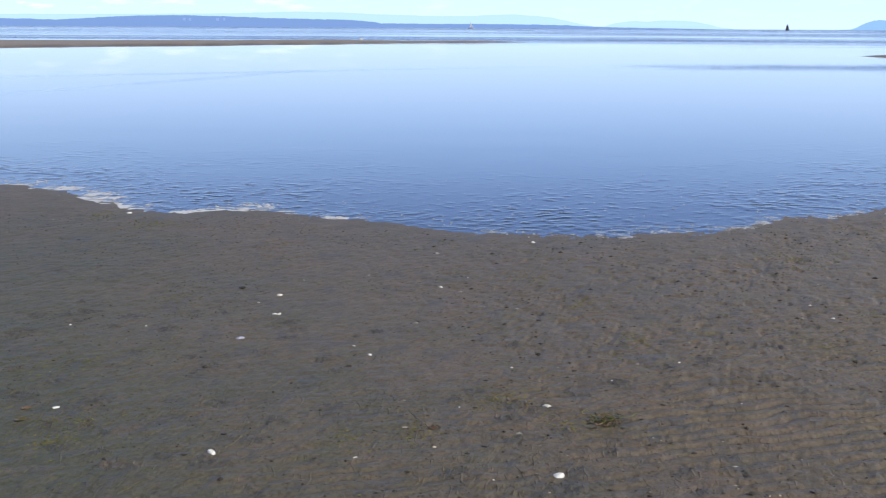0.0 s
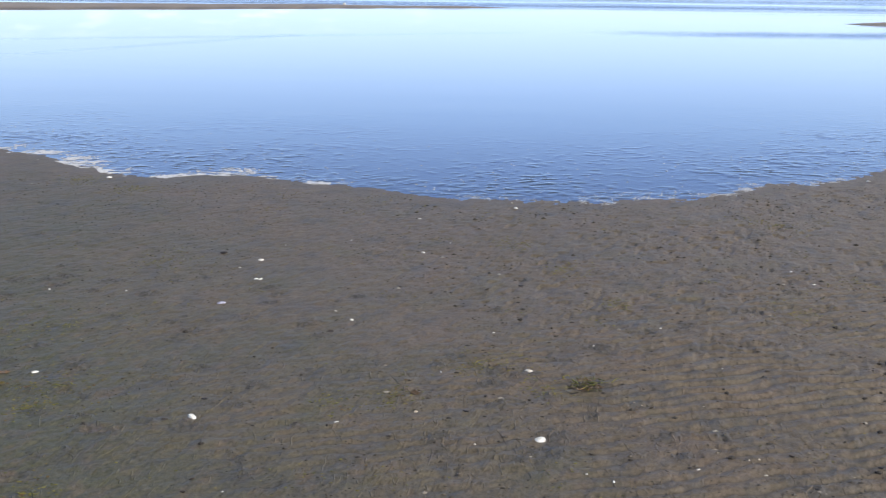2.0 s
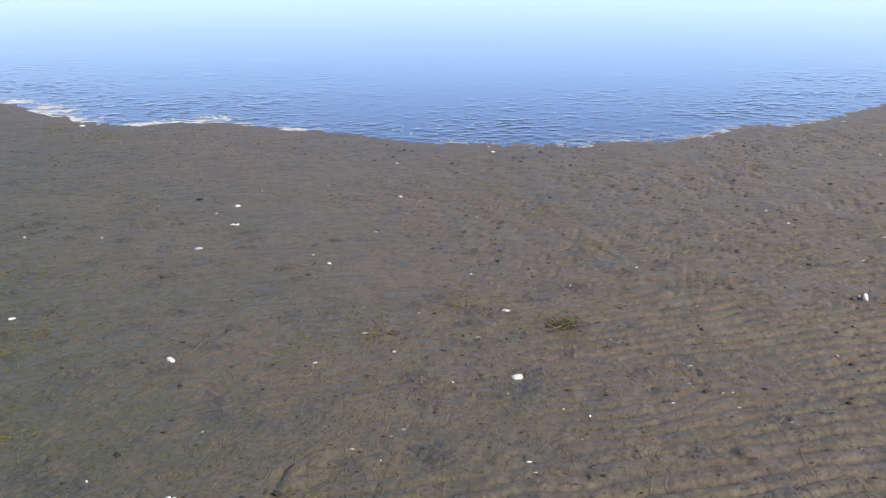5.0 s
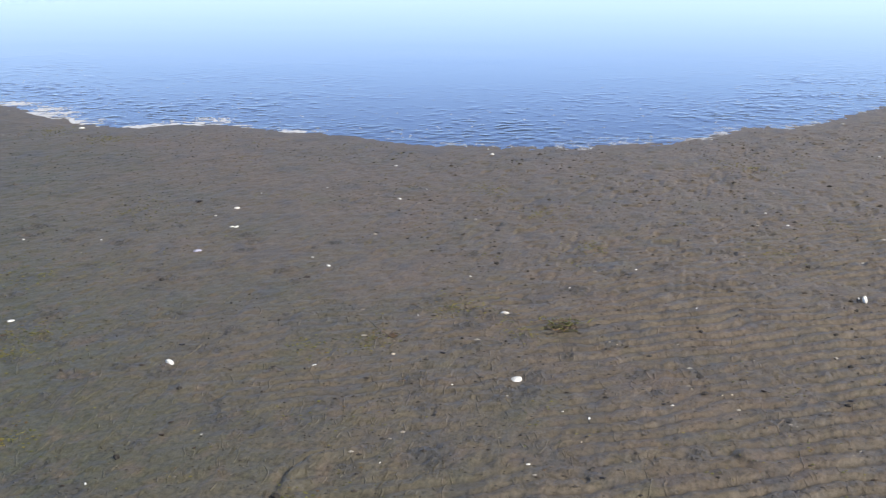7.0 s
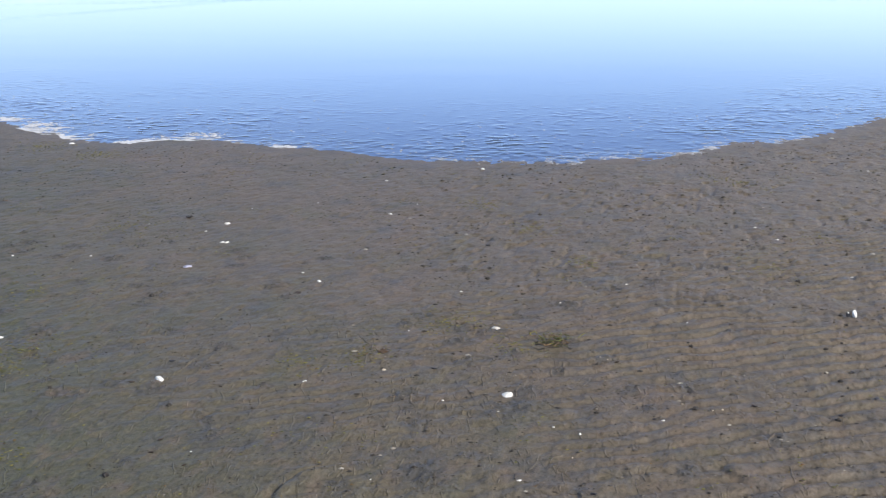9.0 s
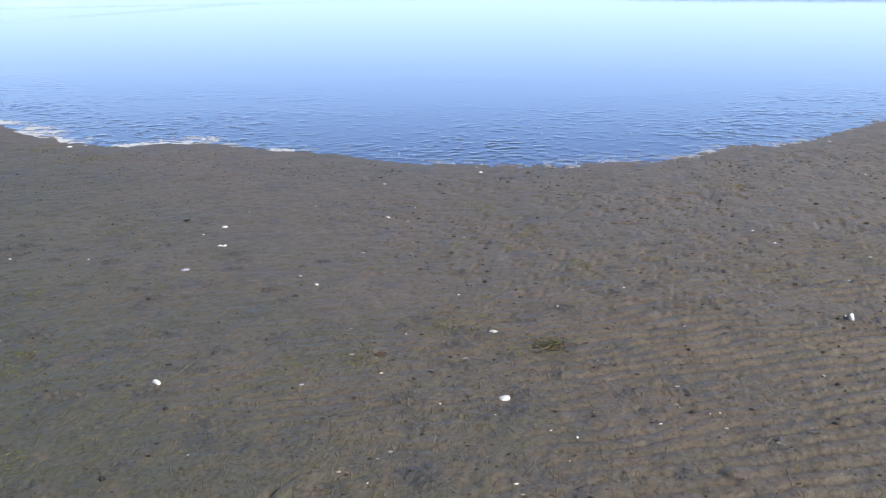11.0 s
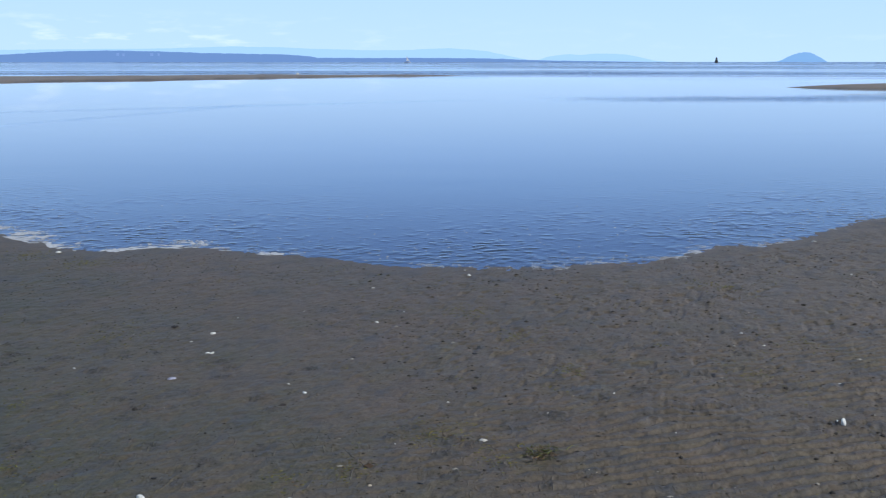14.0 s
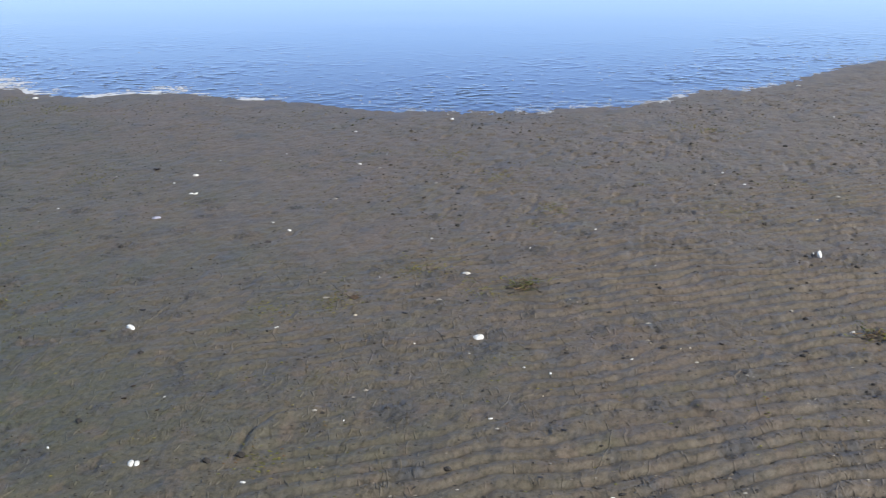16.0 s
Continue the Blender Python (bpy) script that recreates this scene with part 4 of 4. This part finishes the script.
LONG_TRAILS = [[(0.576, 2.402), (0.609, 2.483), (0.663, 2.578), (0.688, 2.669), (0.684, 2.743), (0.695, 2.793)], [(0.86, 2.404), (0.902, 2.518), (0.925, 2.583), (0.937, 2.653), (0.953, 2.738)],
               [(0.713, 2.374), (0.741, 2.402), (0.78, 2.438)], [(-0.126, 2.526), (-0.111, 2.562), (-0.113, 2.628), (-0.083, 2.696), (-0.082, 2.744), (-0.088, 2.793)],
               [(-0.058, 2.671), (-0.047, 2.711), (-0.056, 2.744), (-0.081, 2.738)], [(0.662, 2.795), (0.676, 2.834), (0.687, 2.9)]]


def worm_trails(count):
    v, f, tr = [], [], []

    def trail(px, py, r):
        X, Y = np.array(px), np.array(py)
        n = len(X)
        z, off = lie(X, Y)
        fine, low, _ = relief(X, Y, off)
        Z = z + fine
        base, ridge, rise = len(v), rs.random() < 0.6, 1.2 - 0.3 * float(smooth(-0.2, 0.6, X[0]))
        shape = ((-2.2, -0.4), (-0.9, 0.65), (0, 1.1), (0.9, 0.65), (2.2, -0.4)) if ridge else ((-2.2, -0.4), (-1.1, 0.95), (0, -0.5), (1.1, 0.95), (2.2, -0.4))
        for k in range(n):
            i0, i1 = max(k - 1, 0), min(k + 1, n - 1)
            tx, ty = X[i1] - X[i0], Y[i1] - Y[i0]
            ln = math.hypot(tx, ty) + 1e-9
            nx, ny, s = -ty / ln, tx / ln, math.sin(math.pi * (k + 0.5) / n) ** 0.4
            for o, h in shape:
                v.append((X[k] + nx * o * r * s, Y[k] + ny * o * r * s, Z[k] + h * r * s * rise))
                tr.append(0.25 + 0.75 * low[k])
        for k in range(n - 1):
            for j in range(4):
                b0 = base + 5 * k + j
                f.append((b0, b0 + 1, b0 + 6, b0 + 5))

    for line in LONG_TRAILS:
        lx, ly = zip(*line)
        s = np.linspace(0, len(lx) - 1, 9 * len(lx))
        px, py = np.interp(s, range(len(lx)), lx), np.interp(s, range(len(lx)), ly)
        trail(px + 0.004 * vnoise(s * 1.6, 0 * s, 63 + len(v)), py, 0.0018)
    heads = [(rs.uniform(-0.6, 0.6), rs.uniform(2.1, 4.3)) for _ in range(count // 4)]
    for _ in range(count):
        u, y = rs.choice(heads)
        x = u * (y + 0.4) + rs.gauss(0, 0.05)
        y = y + rs.gauss(0, 0.09)
        a, bend = math.pi / 2 + rs.gauss(-0.06, 0.16), rs.uniform(-0.4, 0.4)
        n, r = rs.randrange(3, 7) if rs.random() < 0.9 else rs.randrange(9, 18), rs.uniform(0.0015, 0.0026)
        px, py = [], []
        for k in range(n):
            px.append(x)
            py.append(y)
            bend = 0.5 * bend + rs.gauss(0, 0.3)
            a += bend * 0.5 - 0.3 * (a - math.pi / 2)
            x, y = x + 0.009 * math.cos(a), y + 0.009 * math.sin(a)
        trail(px, py, r)
    ob = soup("worm_trails", v, f, SAND, "squiggly raised worm trails across the wet sand", "worm trails")
    ob.data.attributes["trough"].data.foreach_set("value", tr)


worm_trails(2300)


def worm_casts():
    """Crumbly pellets of grey silt heaped round the burrows."""
    v, f = [], []
    spots = np.array([(cx + rs.gauss(0, 0.45) * r, cy + rs.gauss(0, 0.45) * r) for cx, cy, r in CASTS for _ in range(int(300 * r) + 3)])
    base, off = lie(spots[:, 0], spots[:, 1])
    for (X, Y), Z in zip(spots, base + relief(spots[:, 0], spots[:, 1], off)[0]):
        q, sq, a = rs.uniform(0.002, 0.0048), rs.uniform(0.5, 1.0), rs.uniform(0, 6.28)
        b0 = len(v)
        for k in range(6):
            w = a + k * 1.0472
            v.append((X + q * math.cos(w), Y + q * sq * math.sin(w), Z - 0.1 * q))
        for k in range(6):
            w = a + 0.4 + k * 1.0472
            v.append((X + 0.62 * q * math.cos(w), Y + 0.62 * q * sq * math.sin(w), Z + 0.6 * q))
        v.append((X, Y, Z + 0.75 * q))
        for k in range(6):
            n = (k + 1) % 6
            f += [(b0 + k, b0 + n, b0 + 6 + n, b0 + 6 + k), (b0 + 6 + k, b0 + 6 + n, b0 + 12)]
    ob = soup("worm_casts", v, f, SAND, "crumbly grey worm casts on the wet sand", "worm casts")
    ob.data.attributes["cast"].data.foreach_set("value", [0.9] * len(v))


worm_casts()


def grit_material():
    m, t, b = material("grit")
    g = t.nodes.new("ShaderNodeNewGeometry")
    wire(t, ramp(t, g.outputs["Random Per Island"], [(0.0, (0.02, 0.017, 0.015)), (0.62, (0.045, 0.036, 0.028)), (0.88, (0.11, 0.088, 0.064)), (0.97, (0.18, 0.15, 0.12)), (1.0, (0.4, 0.37, 0.32))]), b.inputs["Base Color"])
    b.inputs["Roughness"].default_value = 0.55
    return m


def grit(count):
    v, f = [], []
    y = 2.1 + 6.5 * np.random.default_rng(3).random(count) ** 1.15
    x = (0.62 - 1.24 * np.random.default_rng(4).random(count) ** 1.3) * (y + 0.3)
    keep = (y < shore(x) - 0.1) & (vnoise(x * 1.6, y * 1.6, 61) + 0.6 * vnoise(x * 5, y * 5, 62) > -0.35)
    x, y = x[keep], y[keep]
    z, off = lie(x, y)
    z = z + relief(x, y, off)[0]
    for X, Y, Z in zip(x, y, z):
        r, a, sq = rs.uniform(0.002, 0.0050) * (0.6 + 0.12 * Y) * (rs.uniform(1.5, 2.4) if rs.random() < 0.16 and X > -0.3 else 1.0), rs.uniform(0, 6.28), rs.uniform(0.4, 1)
        b0 = len(v)
        for k in range(5):
            q = a + k * 1.2566
            v.append((X + 1.35 * r * math.cos(q), Y + r * sq * math.sin(q), Z + 0.1 * r))
        v.append((X, Y, Z + r * rs.uniform(0.4, 0.8)))
        v.append((X, Y, Z - r * 0.5))
        for k in range(5):
            f.append((b0 + k, b0 + (k + 1) % 5, b0 + 5))
            f.append((b0 + (k + 1) % 5, b0 + k, b0 + 6))
    soup("grit", v, f, grit_material(), "scattered dark grit and tiny shell crumbs", "grit", False)


grit(10500)


def algae_flecks():
    """Crumbs of green and yellow algae round the weed and strewn thinly over the flat."""
    v, f = [], []
    spots = [(rs.gauss(x, 1.1 * w), rs.gauss(y, 1.3 * w)) for x, y, w in GREEN_SPOTS + ((-1.63, 3.857, 0.12), (-1.48, 3.905, 0.1), (-0.168, 3.796, 0.05), (0.143, 4.183, 0.06), (1.8, 3.315, 0.08), (-1.29, 2.983, 0.06)) for _ in range(int(40 + 700 * w))]
    centres = [(rs.uniform(-0.62, 0.6), rs.uniform(2.2, 8.2)) for _ in range(150)]
    spots += [(u * (y + 0.3) + rs.gauss(0, 0.07), y + rs.gauss(0, 0.08)) for u, y in centres for _ in range(rs.randrange(4, 16))]
    X, Y = np.array(spots).T
    keep = Y < shore(X) - 0.1
    X, Y = X[keep], Y[keep]
    z, off = lie(X, Y)
    Z = z + relief(X, Y, off)[0]
    for x, y, h in zip(X, Y, Z):
        r, a, sq, b0 = rs.uniform(0.003, 0.0075) * (0.65 + 0.1 * y), rs.uniform(0, 6.28), rs.uniform(0.35, 0.9), len(v)
        for k in range(5):
            q = a + k * 1.2566
            v.append((x + r * math.cos(q), y + r * sq * math.sin(q), h + 0.0006))
        v += [(x, y, h + 0.35 * r), (x, y, h - 0.3 * r)]
        for k in range(5):
            n = (k + 1) % 5
            f += [(b0 + k, b0 + n, b0 + 5), (b0 + n, b0 + k, b0 + 6)]
    m, t, b = material("algae")
    g = t.nodes.new("ShaderNodeNewGeometry")
    wire(t, ramp(t, g.outputs["Random Per Island"], [(0.0, (0.035, 0.038, 0.008)), (0.35, (0.12, 0.12, 0.02)), (0.75, (0.22, 0.19, 0.04)), (1.0, (0.13, 0.065, 0.025))]), b.inputs["Base Color"])
    b.inputs["Roughness"].default_value = 0.5
    soup("algae_flecks", v, f, m, "crumbs of yellow-green algae strewn over the wet sand", "algae", False)


algae_flecks()


def foam_line():
    v, f = [], []

    def bubble(x, y, r, z):
        b0, a = len(v), rs.uniform(0, 1)
        for k in range(6):
            q = a + k * 1.0472
            v.append((x + 2.1 * r * math.cos(q), y + r * math.sin(q), z - 0.001))
        for k in range(6):
            q = a + 0.5 + k * 1.0472
            v.append((x + 1.3 * r * math.cos(q), y + 0.6 * r * math.sin(q), z + 0.32 * r))
        v.append((x, y, z + 0.42 * r))
        for k in range(6):
            n = (k + 1) % 6
            f.append((b0 + k, b0 + n, b0 + 6 + k))
            f.append((b0 + n, b0 + 6 + n, b0 + 6 + k))
            f.append((b0 + 6 + k, b0 + 6 + n, b0 + 12))

    g = np.random.default_rng(11)

    def along(x0, x1, count, deep, rmin, rmax, patch, cut, lace=0.2):
        """Foam in lacy threads, thickest where the swash has left it."""
        x = g.uniform(x0, x1, count)
        o = np.abs(g.normal(0, deep, count)) - 0.09
        y = shore(x) + o
        thick = vnoise(x * patch, y * patch * 2.0, 71) + 0.5 * vnoise(x * patch * 4, y * patch * 7, 72) - cut - 0.5 * np.clip(o, 0, 1) / deep * 0.5
        thread = np.abs(vnoise(x * patch * 3.1 + 0.5 * vnoise(x * 9, y * 9, 74), y * patch * 5.5, 73)) < lace * np.clip(0.6 + thick, 0, 1.6)
        keep = (thick > 0.42) & (vnoise(x * 20, y * 38, 75) > -0.05) | thread & (thick > -0.35)
        x, y = x[keep], y[keep]
        z, off = lie(x, y)
        z = np.maximum(WATER + 0.0025, z + relief(x, y, off)[0] + 0.0005)
        for px, py, pz in zip(x, y, z):
            bubble(px, py, g.uniform(rmin, rmax), pz)

    along(-4.6, -3.0, 9000, 0.24, 0.002, 0.006, 2.2, -0.2)
    along(-3.3, -1.6, 11000, 0.15, 0.002, 0.006, 2.4, -0.4)
    along(-1.9, -0.9, 3200, 0.15, 0.002, 0.005, 2.4, 0.0)
    along(-1.1, 2.6, 9000, 0.2, 0.0012, 0.003, 3.0, 0.3, 0.16)
    along(2.4, 6.5, 6000, 0.22, 0.0012, 0.0035, 3.0, 0.32, 0.16)
    along(-9, -4, 1600, 0.2, 0.004, 0.01, 1.8, 0.0)
    for _ in range(260):
        x = g.uniform(-5, 5.5)
        y = float(shore(np.array(x))) + 0.1 + abs(g.normal(0, 1.2))
        bubble(x, y, g.uniform(0.003, 0.006), WATER + 0.002)
    soup("sea_foam", v, f, FOAM, "off-white lacy sea foam along the water's edge", "foam")


foam_line()
